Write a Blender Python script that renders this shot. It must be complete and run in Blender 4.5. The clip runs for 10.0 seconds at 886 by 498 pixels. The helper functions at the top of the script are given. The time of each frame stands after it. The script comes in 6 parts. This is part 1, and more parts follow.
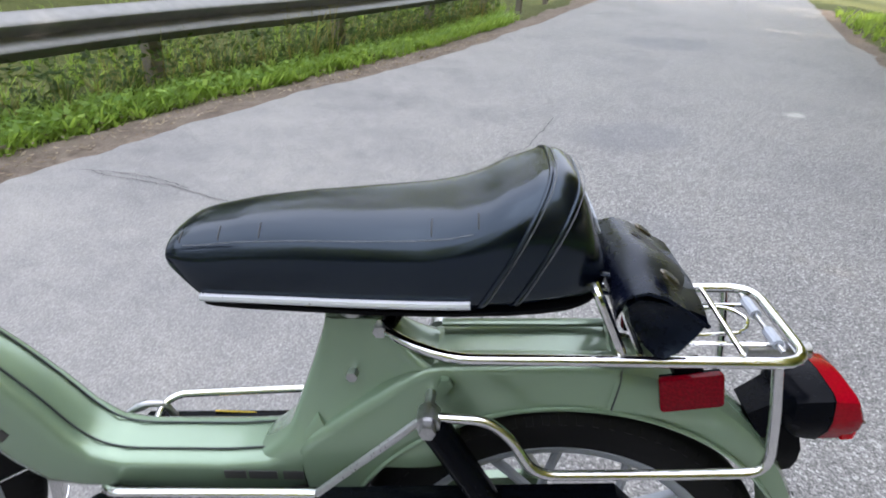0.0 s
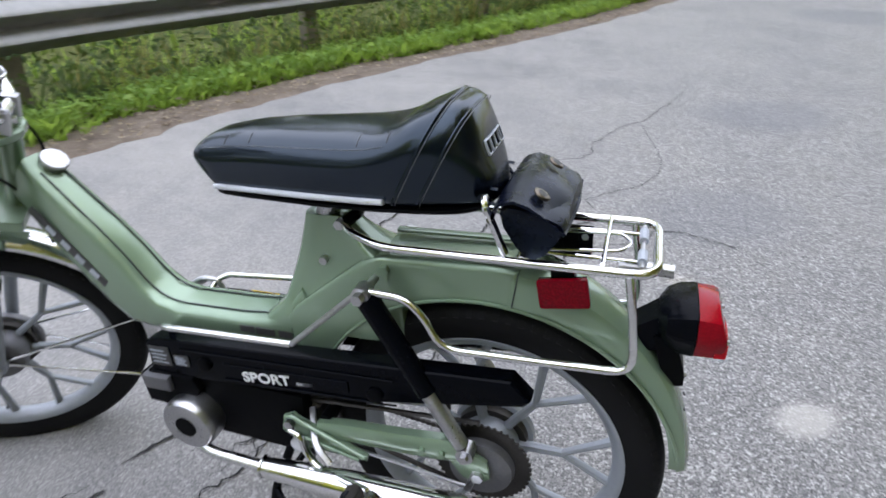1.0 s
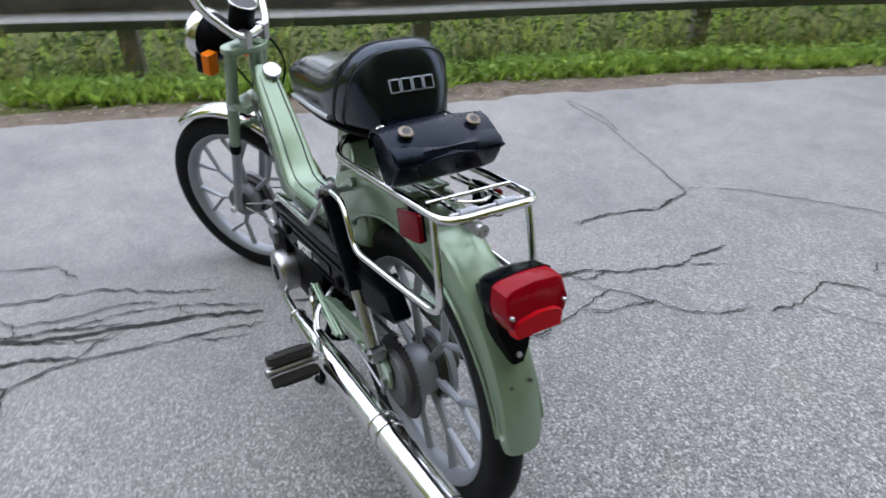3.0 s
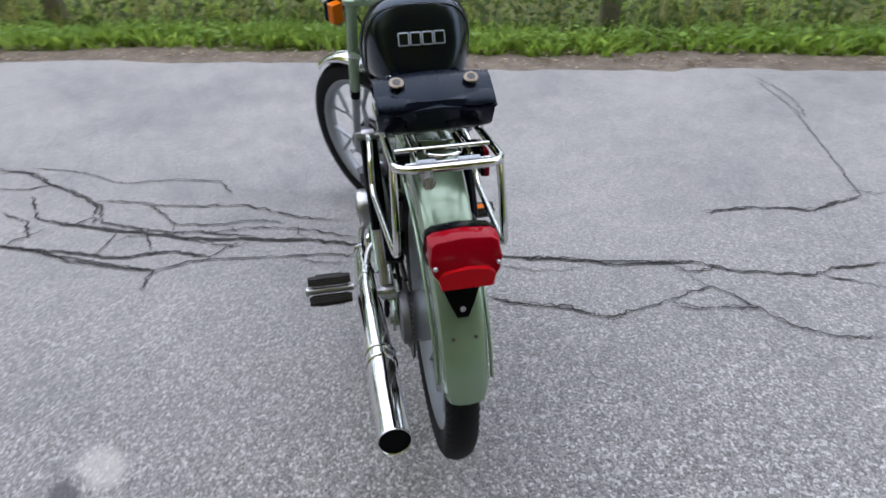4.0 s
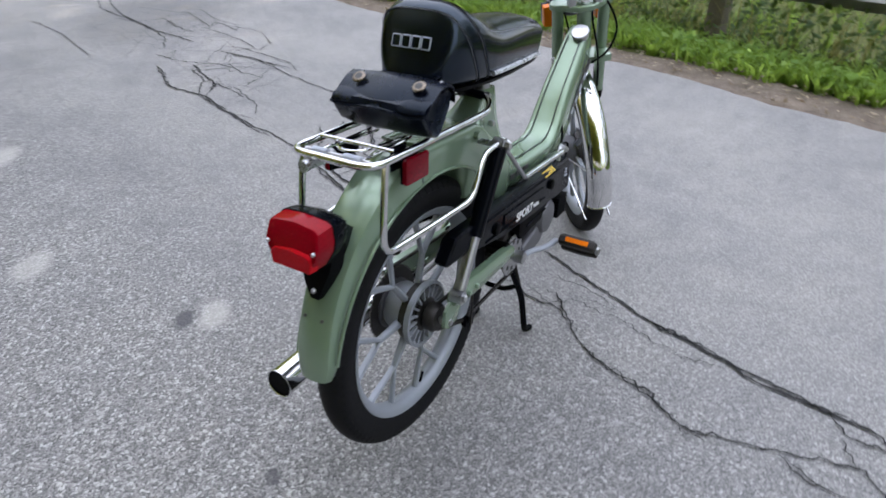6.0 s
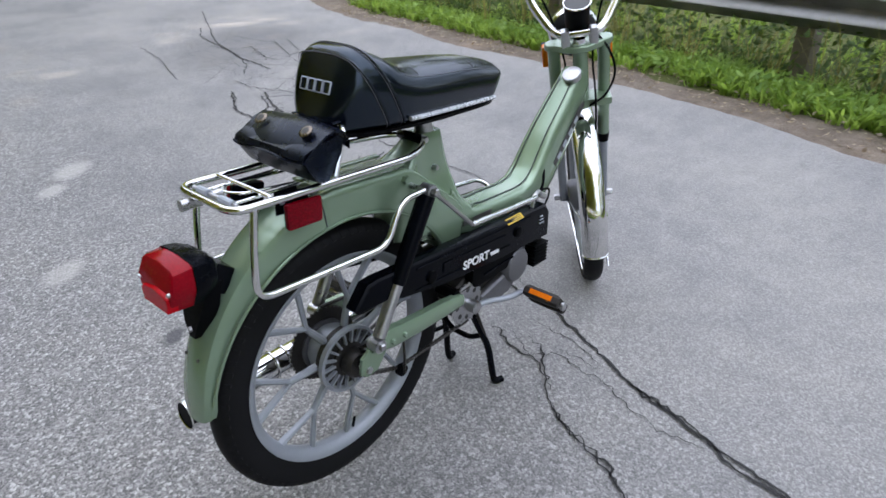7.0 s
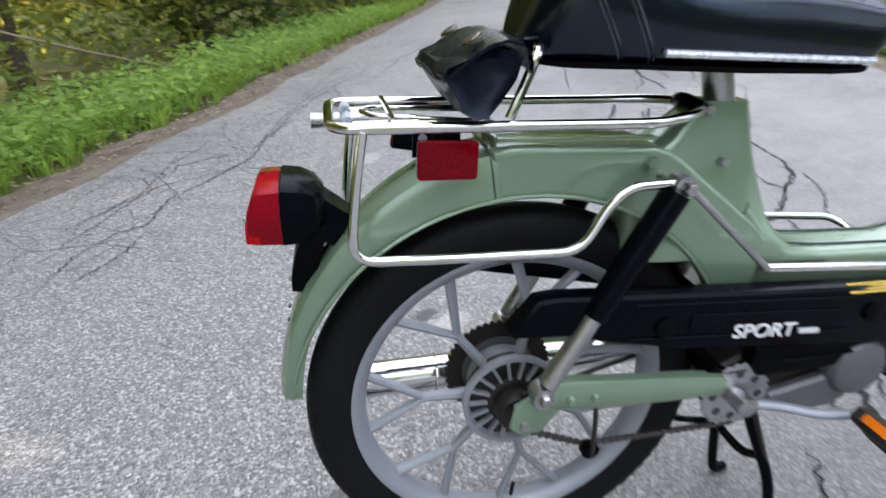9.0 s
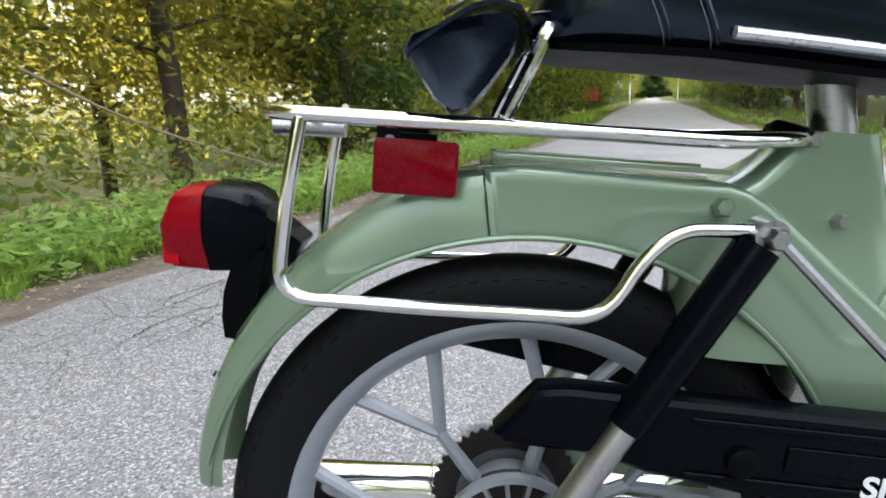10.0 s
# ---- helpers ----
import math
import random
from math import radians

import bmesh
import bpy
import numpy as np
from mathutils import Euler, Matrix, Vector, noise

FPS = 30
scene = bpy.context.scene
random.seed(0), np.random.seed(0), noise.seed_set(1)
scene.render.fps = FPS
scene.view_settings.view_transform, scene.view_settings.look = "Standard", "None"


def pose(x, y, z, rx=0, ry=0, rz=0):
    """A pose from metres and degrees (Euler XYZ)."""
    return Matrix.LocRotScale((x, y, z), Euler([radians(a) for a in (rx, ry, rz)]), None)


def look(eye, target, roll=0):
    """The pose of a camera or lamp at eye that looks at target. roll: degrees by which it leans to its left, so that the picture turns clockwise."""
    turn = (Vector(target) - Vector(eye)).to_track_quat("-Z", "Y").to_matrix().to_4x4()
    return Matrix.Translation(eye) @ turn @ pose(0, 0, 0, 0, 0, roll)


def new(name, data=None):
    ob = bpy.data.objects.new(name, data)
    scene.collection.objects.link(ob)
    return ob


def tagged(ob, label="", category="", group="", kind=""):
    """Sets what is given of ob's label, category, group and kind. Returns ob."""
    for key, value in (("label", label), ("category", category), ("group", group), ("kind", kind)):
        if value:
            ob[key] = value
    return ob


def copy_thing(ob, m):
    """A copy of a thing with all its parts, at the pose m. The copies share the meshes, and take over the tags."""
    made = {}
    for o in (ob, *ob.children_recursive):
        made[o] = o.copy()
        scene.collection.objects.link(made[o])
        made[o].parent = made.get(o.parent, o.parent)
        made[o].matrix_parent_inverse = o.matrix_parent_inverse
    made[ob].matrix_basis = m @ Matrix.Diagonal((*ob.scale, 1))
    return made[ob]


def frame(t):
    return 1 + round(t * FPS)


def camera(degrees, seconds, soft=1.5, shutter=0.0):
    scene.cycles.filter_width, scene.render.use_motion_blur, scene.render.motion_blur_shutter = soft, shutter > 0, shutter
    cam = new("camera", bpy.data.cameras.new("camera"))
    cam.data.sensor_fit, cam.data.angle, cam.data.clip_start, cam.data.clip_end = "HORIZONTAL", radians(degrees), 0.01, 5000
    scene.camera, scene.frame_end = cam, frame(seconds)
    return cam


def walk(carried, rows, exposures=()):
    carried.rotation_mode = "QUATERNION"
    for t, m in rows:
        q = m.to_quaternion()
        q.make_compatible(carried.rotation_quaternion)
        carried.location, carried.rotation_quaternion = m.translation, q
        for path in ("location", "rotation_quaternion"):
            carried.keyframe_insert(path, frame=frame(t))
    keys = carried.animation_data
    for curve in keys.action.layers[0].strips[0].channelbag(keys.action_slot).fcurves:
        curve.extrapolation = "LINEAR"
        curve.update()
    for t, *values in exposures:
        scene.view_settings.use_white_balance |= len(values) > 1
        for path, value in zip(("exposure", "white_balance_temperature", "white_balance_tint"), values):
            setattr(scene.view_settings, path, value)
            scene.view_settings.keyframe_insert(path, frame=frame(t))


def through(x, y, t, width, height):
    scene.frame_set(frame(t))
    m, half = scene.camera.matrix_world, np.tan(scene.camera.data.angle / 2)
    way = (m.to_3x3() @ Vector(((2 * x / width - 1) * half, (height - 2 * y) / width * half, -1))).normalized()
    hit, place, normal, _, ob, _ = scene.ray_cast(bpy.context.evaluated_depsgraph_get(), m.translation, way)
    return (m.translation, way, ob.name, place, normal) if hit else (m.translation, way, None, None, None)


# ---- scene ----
cam = camera(72.26, 10.0, 1.6, 0.4)
PATH = [
    (0.0, (-0.1620, -0.5978, 1.1060), (-0.2309, 1.1921, 0.2163), 4.28),
    (0.5, (-0.0577, -0.6498, 1.1325), (-0.2878, 1.0720, 0.1413), 3.21),
    (1.0, (0.1381, -0.7419, 1.1323), (-0.3890, 0.9162, 0.1461), 2.41),
    (1.5, (0.2938, -0.7566, 1.1145), (-0.5352, 0.7882, 0.1520), 2.76),
    (2.0, (0.4505, -0.7236, 1.1212), (-0.5689, 0.6599, 0.0981), 1.78),
    (2.2, (0.5141, -0.6922, 1.1292), (-0.6177, 0.6061, 0.1127), 0.79),
    (3.3, (0.8409, -0.3227, 1.1120), (-0.7173, 0.3708, 0.0675), 0.62),
    (3.5, (0.8658, -0.2700, 1.1084), (-0.7270, 0.2964, 0.0396), 0.15),
    (4.0, (0.9347, -0.1302, 1.1219), (-0.7094, 0.1286, 0.0129), -1.60),
    (4.5, (1.0217, 0.0372, 1.1411), (-0.6276, -0.0394, 0.0124), -1.81),
    (5.0, (1.0084, 0.1947, 1.1124), (-0.5969, -0.1526, -0.0290), -1.31),
    (5.2, (0.9764, 0.2648, 1.1018), (-0.6000, -0.1776, -0.0468), -0.92),
    (6.3, (0.7225, 0.6710, 1.1355), (-0.6382, -0.3465, 0.0804), -1.73),
    (6.5, (0.6726, 0.7266, 1.1389), (-0.6628, -0.3462, 0.1064), -1.81),
    (7.0, (0.5552, 0.7993, 1.1256), (-0.7152, -0.3696, 0.1157), -2.79),
    (7.5, (0.4530, 0.8721, 1.1230), (-0.6180, -0.4639, 0.0895), -3.77),
    (8.0, (0.3403, 0.9460, 1.1028), (-0.3982, -0.6411, 0.1355), -3.70),
    (8.5, (0.2486, 0.8551, 1.0204), (-0.2288, -0.8570, 0.1034), -4.04),
    (9.0, (0.1787, 0.6861, 0.8915), (-0.0824, -1.1136, 0.0591), -4.57),
    (9.5, (0.0914, 0.5639, 0.8196), (0.0777, -1.3343, 0.1898), -3.71),
    (10.0, (0.0363, 0.5434, 0.7458), (0.1252, -1.4098, 0.3249), -1.91),
]
walk(cam, [(t, look(eye, target, roll)) for t, eye, target, roll in PATH], [(0.0, 1.54, 6500, 17), (2.0, 1.44, 6430, 17), (4.0, 1.37, 6430, 17), (6.5, 1.30, 6340, 17), (8.0, 1.34, 6350, 16), (9.0, 1.60, 6460, 16), (10.0, 1.84, 6580, 16)])

# ---- light ----
SUN_FROM = Vector((0.84, -0.24, 0.52)).normalized()
world = bpy.data.worlds.new("sky")
scene.world = world
world.use_nodes = True
wn, wl = world.node_tree.nodes, world.node_tree.links
sky = wn.new("ShaderNodeTexSky")
sky.sky_type = "NISHITA"
sky.sun_disc = False
sky.sun_elevation = math.asin(SUN_FROM.z)
sky.sun_rotation = math.atan2(SUN_FROM.x, SUN_FROM.y)
sky.air_density, sky.dust_density, sky.ozone_density = 1.0, 1.2, 1.0
# a thin, bright veil of cloud over the clear sky
cloud = wn.new("ShaderNodeTexNoise")
cloud.inputs["Scale"].default_value, cloud.inputs["Detail"].default_value = 2.2, 5.0
veil = wn.new("ShaderNodeMapRange")
veil.inputs["From Min"].default_value, veil.inputs["From Max"].default_value = 0.35, 0.65
veil.inputs["To Min"].default_value, veil.inputs["To Max"].default_value = 0.50, 0.85
wl.new(wn.new("ShaderNodeTexCoord").outputs["Generated"], cloud.inputs["Vector"])
wl.new(cloud.outputs[0], veil.inputs["Value"])
blend = wn.new("ShaderNodeMix")
blend.data_type = "RGBA"
wl.new(veil.outputs[0], blend.inputs[0])
wl.new(sky.outputs[0], blend.inputs[6])
# overcast skies are brightest overhead
up = wn.new("ShaderNodeSeparateXYZ")
wl.new(wn["Texture Coordinate"].outputs["Generated"], up.inputs[0])
lift = wn.new("ShaderNodeMapRange")
lift.inputs["From Min"].default_value, lift.inputs["From Max"].default_value = 0.0, 1.0
lift.inputs["To Min"].default_value, lift.inputs["To Max"].default_value = 3.0, 13.0
wl.new(up.outputs["Z"], lift.inputs["Value"])
tone = wn.new("ShaderNodeVectorMath")
tone.operation = "SCALE"
tone.inputs[0].default_value = (0.93, 1.0, 1.10)
wl.new(lift.outputs[0], tone.inputs["Scale"])
wl.new(tone.outputs[0], blend.inputs[7])
wl.new(blend.outputs[2], wn["Background"].inputs[0])
wn["Background"].inputs[1].default_value = 0.15
sun = new("sun", bpy.data.lights.new("sun", "SUN"))
sun.data.energy, sun.data.angle, sun.data.color = 5.0, radians(0.6), (1.0, 0.90, 0.72)
sun.matrix_world = look(SUN_FROM * 60, (0, 0, 0))


# ---- materials ----
def shader(name, base, rough=0.5, metal=0.0, spec=0.5, coat=0.0):
    m = bpy.data.materials.new(name)
    m.use_nodes = True
    b = m.node_tree.nodes["Principled BSDF"]
    b.inputs["Base Color"].default_value = (*base, 1)
    b.inputs["Roughness"].default_value = rough
    b.inputs["Metallic"].default_value = metal
    b.inputs["Specular IOR Level"].default_value = spec
    b.inputs["Coat Weight"].default_value = coat
    b.inputs["Coat Roughness"].default_value = 0.08
    return m, m.node_tree.nodes, m.node_tree.links, b


def tex(nodes, links, kind, scale, detail=4.0, coords=None, rough=0.55):
    n = nodes.new("ShaderNodeTexNoise" if kind == "noise" else "ShaderNodeTexVoronoi")
    n.inputs["Scale"].default_value = scale
    n.inputs["Detail"].default_value = detail
    n.inputs["Roughness"].default_value = rough
    if coords:
        links.new(coords, n.inputs["Vector"])
    return n


def ramp(nodes, links, value, stops):
    r = nodes.new("ShaderNodeValToRGB")
    els = r.color_ramp.elements
    while len(els) < len(stops):
        els.new(0.5)
    for el, (p, c) in zip(els, stops):
        el.position = p
        el.color = (*c, 1) if len(c) == 3 else c
    links.new(value, r.inputs[0])
    return r.outputs[0]


def mix(nodes, links, fac, a, b, mode="MIX"):
    n = nodes.new("ShaderNodeMix")
    n.data_type, n.blend_type = "RGBA", mode
    for sock, v in ((n.inputs[0], fac), (n.inputs[6], a), (n.inputs[7], b)):
        if isinstance(v, (int, float)):
            sock.default_value = v
        elif isinstance(v, tuple):
            sock.default_value = (*v, 1)
        else:
            links.new(v, sock)
    return n.outputs[2]


def maths(nodes, links, op, a, b=0.0, clamp=False):
    n = nodes.new("ShaderNodeMath")
    n.operation, n.use_clamp = op, clamp
    for sock, v in zip(n.inputs, (a, b)):
        if isinstance(v, (int, float)):
            sock.default_value = v
        else:
            links.new(v, sock)
    return n.outputs[0]


def bump(nodes, links, b, height, strength, dist):
    n = nodes.new("ShaderNodeBump")
    n.inputs["Strength"].default_value, n.inputs["Distance"].default_value = strength, dist
    links.new(height, n.inputs["Height"])
    links.new(n.outputs[0], b.inputs["Normal"])


def where(nodes):
    return nodes.new("ShaderNodeTexCoord").outputs["Object"]


def worn(name, base, rough=0.5, metal=0.0, vary=0.15, scale=30.0, relief=0.0, coat=0.0, spec=0.5, rvary=0.1):
    """A plain surface with two scales of uneven colour and gloss."""
    m, n, l, b = shader(name, base, rough, metal, spec, coat)
    c = where(n)
    big, fine = tex(n, l, "noise", scale * 0.2, 3, c), tex(n, l, "noise", scale * 4, 5, c)
    f = mix(n, l, 0.5, big.outputs[0], fine.outputs[0])
    lo, hi = tuple(v * (1 - vary) for v in base), tuple(min(1, v * (1 + vary)) for v in base)
    l.new(ramp(n, l, f, [(0.3, lo), (0.7, hi)]), b.inputs["Base Color"])
    l.new(ramp(n, l, f, [(0.3, (max(0.02, rough - rvary),) * 3), (0.7, (min(1, rough + rvary),) * 3)]), b.inputs["Roughness"])
    if relief:
        bump(n, l, b, fine.outputs[0], 0.5, relief)
    return m


def paint():
    """Metallic lacquer: nearly even, with a faint cloudiness and a clear coat."""
    m, n, l, b = shader("green_metallic_paint", (0.205, 0.290, 0.200), 0.27, 0.40, 0.5, 0.6)
    cloudy = tex(n, l, "noise", 2.5, 2, where(n))
    l.new(ramp(n, l, cloudy.outputs[0], [(0.3, (0.195, 0.282, 0.192)), (0.7, (0.215, 0.300, 0.207))]), b.inputs["Base Color"])
    return m


PAINT = paint()
PAINT_DARK = worn("pinstripe", (0.02, 0.03, 0.03), 0.4)
# vinyl and leatherette base colours lean blue to carry the sky's reflection
VINYL = worn("black_vinyl", (0.0020, 0.0032, 0.0075), 0.16, 0, 0.2, 60, 0.00004, 0, 0.58, 0.04)
LEATHER = worn("black_leatherette", (0.0025, 0.0036, 0.0095), 0.28, 0, 0.15, 30, 0.00015, 0, 0.20, 0.08)
for m in (VINYL, LEATHER):       # the reflected sky's blue is tinted into the gloss
    m.node_tree.nodes["Principled BSDF"].inputs["Specular Tint"].default_value = (0.66, 0.83, 1.0, 1)
CHROME = worn("chrome", (0.72, 0.72, 0.72), 0.07, 1.0, 0.05, 20, 0, 0, 0.5, 0.04)
STEEL = worn("brushed_steel", (0.45, 0.45, 0.46), 0.33, 1.0, 0.2, 60)
ALLOY = worn("painted_alloy", (0.27, 0.29, 0.32), 0.42, 0.3, 0.08, 30)
CAST = worn("cast_alloy", (0.14, 0.14, 0.15), 0.5, 0.6, 0.25, 60, 0.0006)
BLACK = worn("black_plastic", (0.0017, 0.0023, 0.0042), 0.22, 0, 0.25, 40, 0.00006, 0, 0.06)
MATT = worn("matt_black", (0.0022, 0.0024, 0.0032), 0.52, 0, 0.3, 50, 0.0001, 0, 0.045)
RUBBER = worn("tyre_rubber", (0.0065, 0.0065, 0.0074), 0.60, 0, 0.35, 40, 0.0003, 0, 0.12)
PEDAL = worn("dusty_pedal_rubber", (0.032, 0.029, 0.027), 0.7, 0, 0.35, 60, 0.0004, 0, 0.25)
GREASE = worn("greasy_dark_steel", (0.035, 0.032, 0.03), 0.45, 0.7, 0.5, 90, 0.0008)
STRIP = worn("silver_trim", (0.62, 0.64, 0.68), 0.3, 0.6, 0.04, 30)
GREY = worn("grey_plastic", (0.34, 0.37, 0.42), 0.45, 0, 0.1, 40)
WHITE = worn("white_print", (0.72, 0.73, 0.74), 0.5, 0, 0.04, 40)
YELLOW = worn("yellow_sticker", (0.75, 0.50, 0.04), 0.5, 0, 0.1, 40)
BRONZE = worn("dull_bronze", (0.15, 0.125, 0.10), 0.30, 1.0, 0.2, 60)
THREAD = worn("grey_thread", (0.13, 0.135, 0.145), 0.6)
INK = worn("dark_print", (0.03, 0.03, 0.03), 0.5)
GALV = worn("galvanised_steel", (0.22, 0.22, 0.215), 0.42, 0.6, 0.3, 3.0, 0.0, 0, 0.5, 0.15)
POST = worn("weathered_post", (0.16, 0.14, 0.11), 0.8, 0, 0.3, 8, 0.002)
SIGN_RED = worn("red_sign", (0.6, 0.05, 0.03), 0.5)
SIGN_WHITE = worn("white_pole", (0.75, 0.75, 0.75), 0.5)


def lens_material(name, colour, deep):
    """Moulded coloured plastic: fine prisms under a smooth glossy skin."""
    m, n, l, b = shader(name, colour, 0.08, 0, 0.14, 0.0)
    v = tex(n, l, "voronoi", 340.0, 0, where(n))
    l.new(ramp(n, l, v.outputs["Distance"], [(0.0, deep), (0.9, colour)]), b.inputs["Base Color"])
    return m


RED = lens_material("red_lens", (0.50, 0.004, 0.010), (0.40, 0.003, 0.008))
RED_DARK = lens_material("dark_red_lens", (0.27, 0.002, 0.009), (0.20, 0.0015, 0.007))
RED_FLAT = lens_material("red_reflector", (0.17, 0.0012, 0.007), (0.085, 0.001, 0.004))
AMBER = lens_material("amber_lens", (0.80, 0.20, 0.01), (0.62, 0.13, 0.006))
CLEAR = lens_material("clear_lens", (0.7, 0.66, 0.66), (0.5, 0.45, 0.45))


def leaf_material(name, dark, light, through, island=0.6):
    m, n, l, b = shader(name, light, 0.5, 0, 0.3)
    geo = n.new("ShaderNodeNewGeometry")
    big = tex(n, l, "noise", 0.6, 3, where(n))
    f = mix(n, l, 1 - island, geo.outputs["Random Per Island"], big.outputs[0])
    col = ramp(n, l, f, [(0.15, dark), (0.85, light)])
    l.new(col, b.inputs["Base Color"])
    t = n.new("ShaderNodeBsdfTranslucent")
    l.new(mix(n, l, 0.5, col, through), t.inputs[0])
    s = n.new("ShaderNodeMixShader")
    s.inputs[0].default_value = 0.62
    l.new(b.outputs[0], s.inputs[1])
    l.new(t.outputs[0], s.inputs[2])
    l.new(s.outputs[0], n["Material Output"].inputs["Surface"])
    return m


LEAF = leaf_material("tree_leaf", (0.06, 0.11, 0.025), (0.20, 0.27, 0.06), (0.50, 0.50, 0.08))
# darker copy of the tree leaf; shade is put into its colour
LEAF_DEEP = leaf_material("shade_toned_leaf", (0.02, 0.05, 0.016), (0.07, 0.13, 0.035), (0.16, 0.20, 0.03))
# yellower, paler copy of the tree leaf; sunlight is put into its colour
LEAF_GOLD = leaf_material("sun_toned_leaf", (0.10, 0.13, 0.03), (0.27, 0.28, 0.06), (0.60, 0.52, 0.09))
BLADE = leaf_material("grass_blade", (0.11, 0.21, 0.038), (0.30, 0.45, 0.09), (0.42, 0.54, 0.08))
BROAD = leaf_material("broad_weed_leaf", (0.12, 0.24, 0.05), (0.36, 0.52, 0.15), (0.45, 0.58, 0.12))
WEED = leaf_material("weed_stalk", (0.10, 0.11, 0.03), (0.30, 0.27, 0.09), (0.35, 0.30, 0.08))
LITTER = leaf_material("dry_leaf", (0.12, 0.08, 0.05), (0.55, 0.47, 0.36), (0.2, 0.15, 0.06))
BARK = worn("bark", (0.075, 0.058, 0.042), 0.9, 0, 0.45, 10, 0.012)


def asphalt():
    m, n, l, b = shader("old_asphalt", (0.2, 0.2, 0.2), 0.75, 0, 0.35)
    c = where(n)
    sep = n.new("ShaderNodeSeparateXYZ")
    l.new(c, sep.inputs[0])
    wob = tex(n, l, "noise", 2.2, 4, c)
    # a coarse, worn belt behind the moped and a smoother, paler one in front of it
    along = maths(n, l, "ADD", maths(n, l, "MULTIPLY", sep.outputs["X"], 0.93), maths(n, l, "MULTIPLY", sep.outputs["Y"], -0.10))
    belt = maths(n, l, "ADD", along, maths(n, l, "MULTIPLY", maths(n, l, "SUBTRACT", wob.outputs[0], 0.5), 1.2))
    coarse = maths(n, l, "MULTIPLY_ADD", belt, 0.70, True)
    coarse.node.inputs[2].default_value = 0.80
    coarse.node.use_clamp = True
    big = tex(n, l, "noise", 1.1, 5, c, 0.6)
    mid = tex(n, l, "noise", 9.0, 4, c, 0.6)
    base = ramp(n, l, mix(n, l, 0.35, big.outputs[0], mid.outputs[0]), [(0.32, (0.156, 0.154, 0.156)), (0.5, (0.217, 0.211, 0.207)), (0.68, (0.277, 0.266, 0.255))])
    # stones
    st = tex(n, l, "voronoi", 150.0, 0, c)
    st2 = tex(n, l, "voronoi", 290.0, 0, c)
    grain = tex(n, l, "noise", 190.0, 3, c, 0.7)
    sepc = n.new("ShaderNodeSeparateColor")
    l.new(st.outputs["Color"], sepc.inputs[0])
    sepd = n.new("ShaderNodeSeparateColor")
    l.new(st2.outputs["Color"], sepd.inputs[0])
    tone = ramp(n, l, sepc.outputs[0], [(0.0, (0.022, 0.022, 0.024)), (0.30, (0.100, 0.099, 0.100)), (0.72, (0.240, 0.234, 0.226)), (0.86, (0.39, 0.382, 0.37)), (1.0, (0.64, 0.63, 0.61))])
    tone2 = ramp(n, l, sepd.outputs[1], [(0.0, (0.030, 0.030, 0.031)), (0.5, (0.160, 0.157, 0.154)), (1.0, (0.52, 0.51, 0.49))])
    stones = mix(n, l, 0.38, tone, tone2)
    stones = mix(n, l, 0.24, stones, base)
    fine = mix(n, l, 0.26, base, tone2)
    col = mix(n, l, coarse, fine, stones)
    speck = ramp(n, l, grain.outputs[0], [(0.35, (0.76, 0.76, 0.76)), (0.65, (1.14, 1.14, 1.14))])
    col = mix(n, l, 0.7, col, speck, "MULTIPLY")
    # net of fine cracks beside the front of the moped and by the road's sides
    wv = n.new("ShaderNodeVectorMath")
    wv.operation = "MULTIPLY_ADD"
    wn2 = tex(n, l, "noise", 3.5, 5, c, 0.65)
    l.new(wn2.outputs["Color"], wv.inputs[0])
    wv.inputs[1].default_value = (0.16, 0.16, 0.0)
    l.new(c, wv.inputs[2])
    ck = n.new("ShaderNodeTexVoronoi")
    ck.feature = "DISTANCE_TO_EDGE"
    ck.inputs["Scale"].default_value = 4.0
    l.new(wv.outputs[0], ck.inputs["Vector"])
    ck2 = n.new("ShaderNodeTexVoronoi")
    ck2.feature = "DISTANCE_TO_EDGE"
    ck2.inputs["Scale"].default_value = 1.7
    l.new(wv.outputs[0], ck2.inputs["Vector"])

    def spot(x, y, rx, ry, turn, edge=None):
        mp = n.new("ShaderNodeMapping")
        mp.vector_type = "TEXTURE"
        mp.inputs["Location"].default_value = (x, y, 0)
        mp.inputs["Rotation"].default_value = (0, 0, radians(turn))
        mp.inputs["Scale"].default_value = (rx, ry, 50)
        l.new(c, mp.inputs["Vector"])
        ln = n.new("ShaderNodeVectorMath")
        ln.operation = "LENGTH"
        l.new(mp.outputs[0], ln.inputs[0])
        return maths(n, l, "SUBTRACT", 1.0, maths(n, l, "SUBTRACT", ln.outputs["Value"], maths(n, l, "MULTIPLY", (edge or wob).outputs[0], 1.2 if edge else 0.6)), True)

    near = maths(n, l, "MAXIMUM", spot(-1.75, -2.55, 0.55, 0.22, 60), maths(n, l, "MAXIMUM", spot(0.80, -3.6, 0.55, 2.6, -18), spot(-2.2, -3.9, 0.9, 0.40, 65)))
    near = maths(n, l, "MULTIPLY", near, 3.0, True)
    line = maths(n, l, "LESS_THAN", ck.outputs["Distance"], 0.0065)
    line2 = maths(n, l, "LESS_THAN", ck2.outputs["Distance"], 0.0055)
    crack = maths(n, l, "MULTIPLY", line, near, True)
    crack2 = maths(n, l, "MULTIPLY", line2, maths(n, l, "MULTIPLY", near, 0.7), True)
    crack = maths(n, l, "MAXIMUM", crack, crack2)
    col = mix(n, l, maths(n, l, "MULTIPLY", crack, 0.85), col, (0.035, 0.034, 0.035))
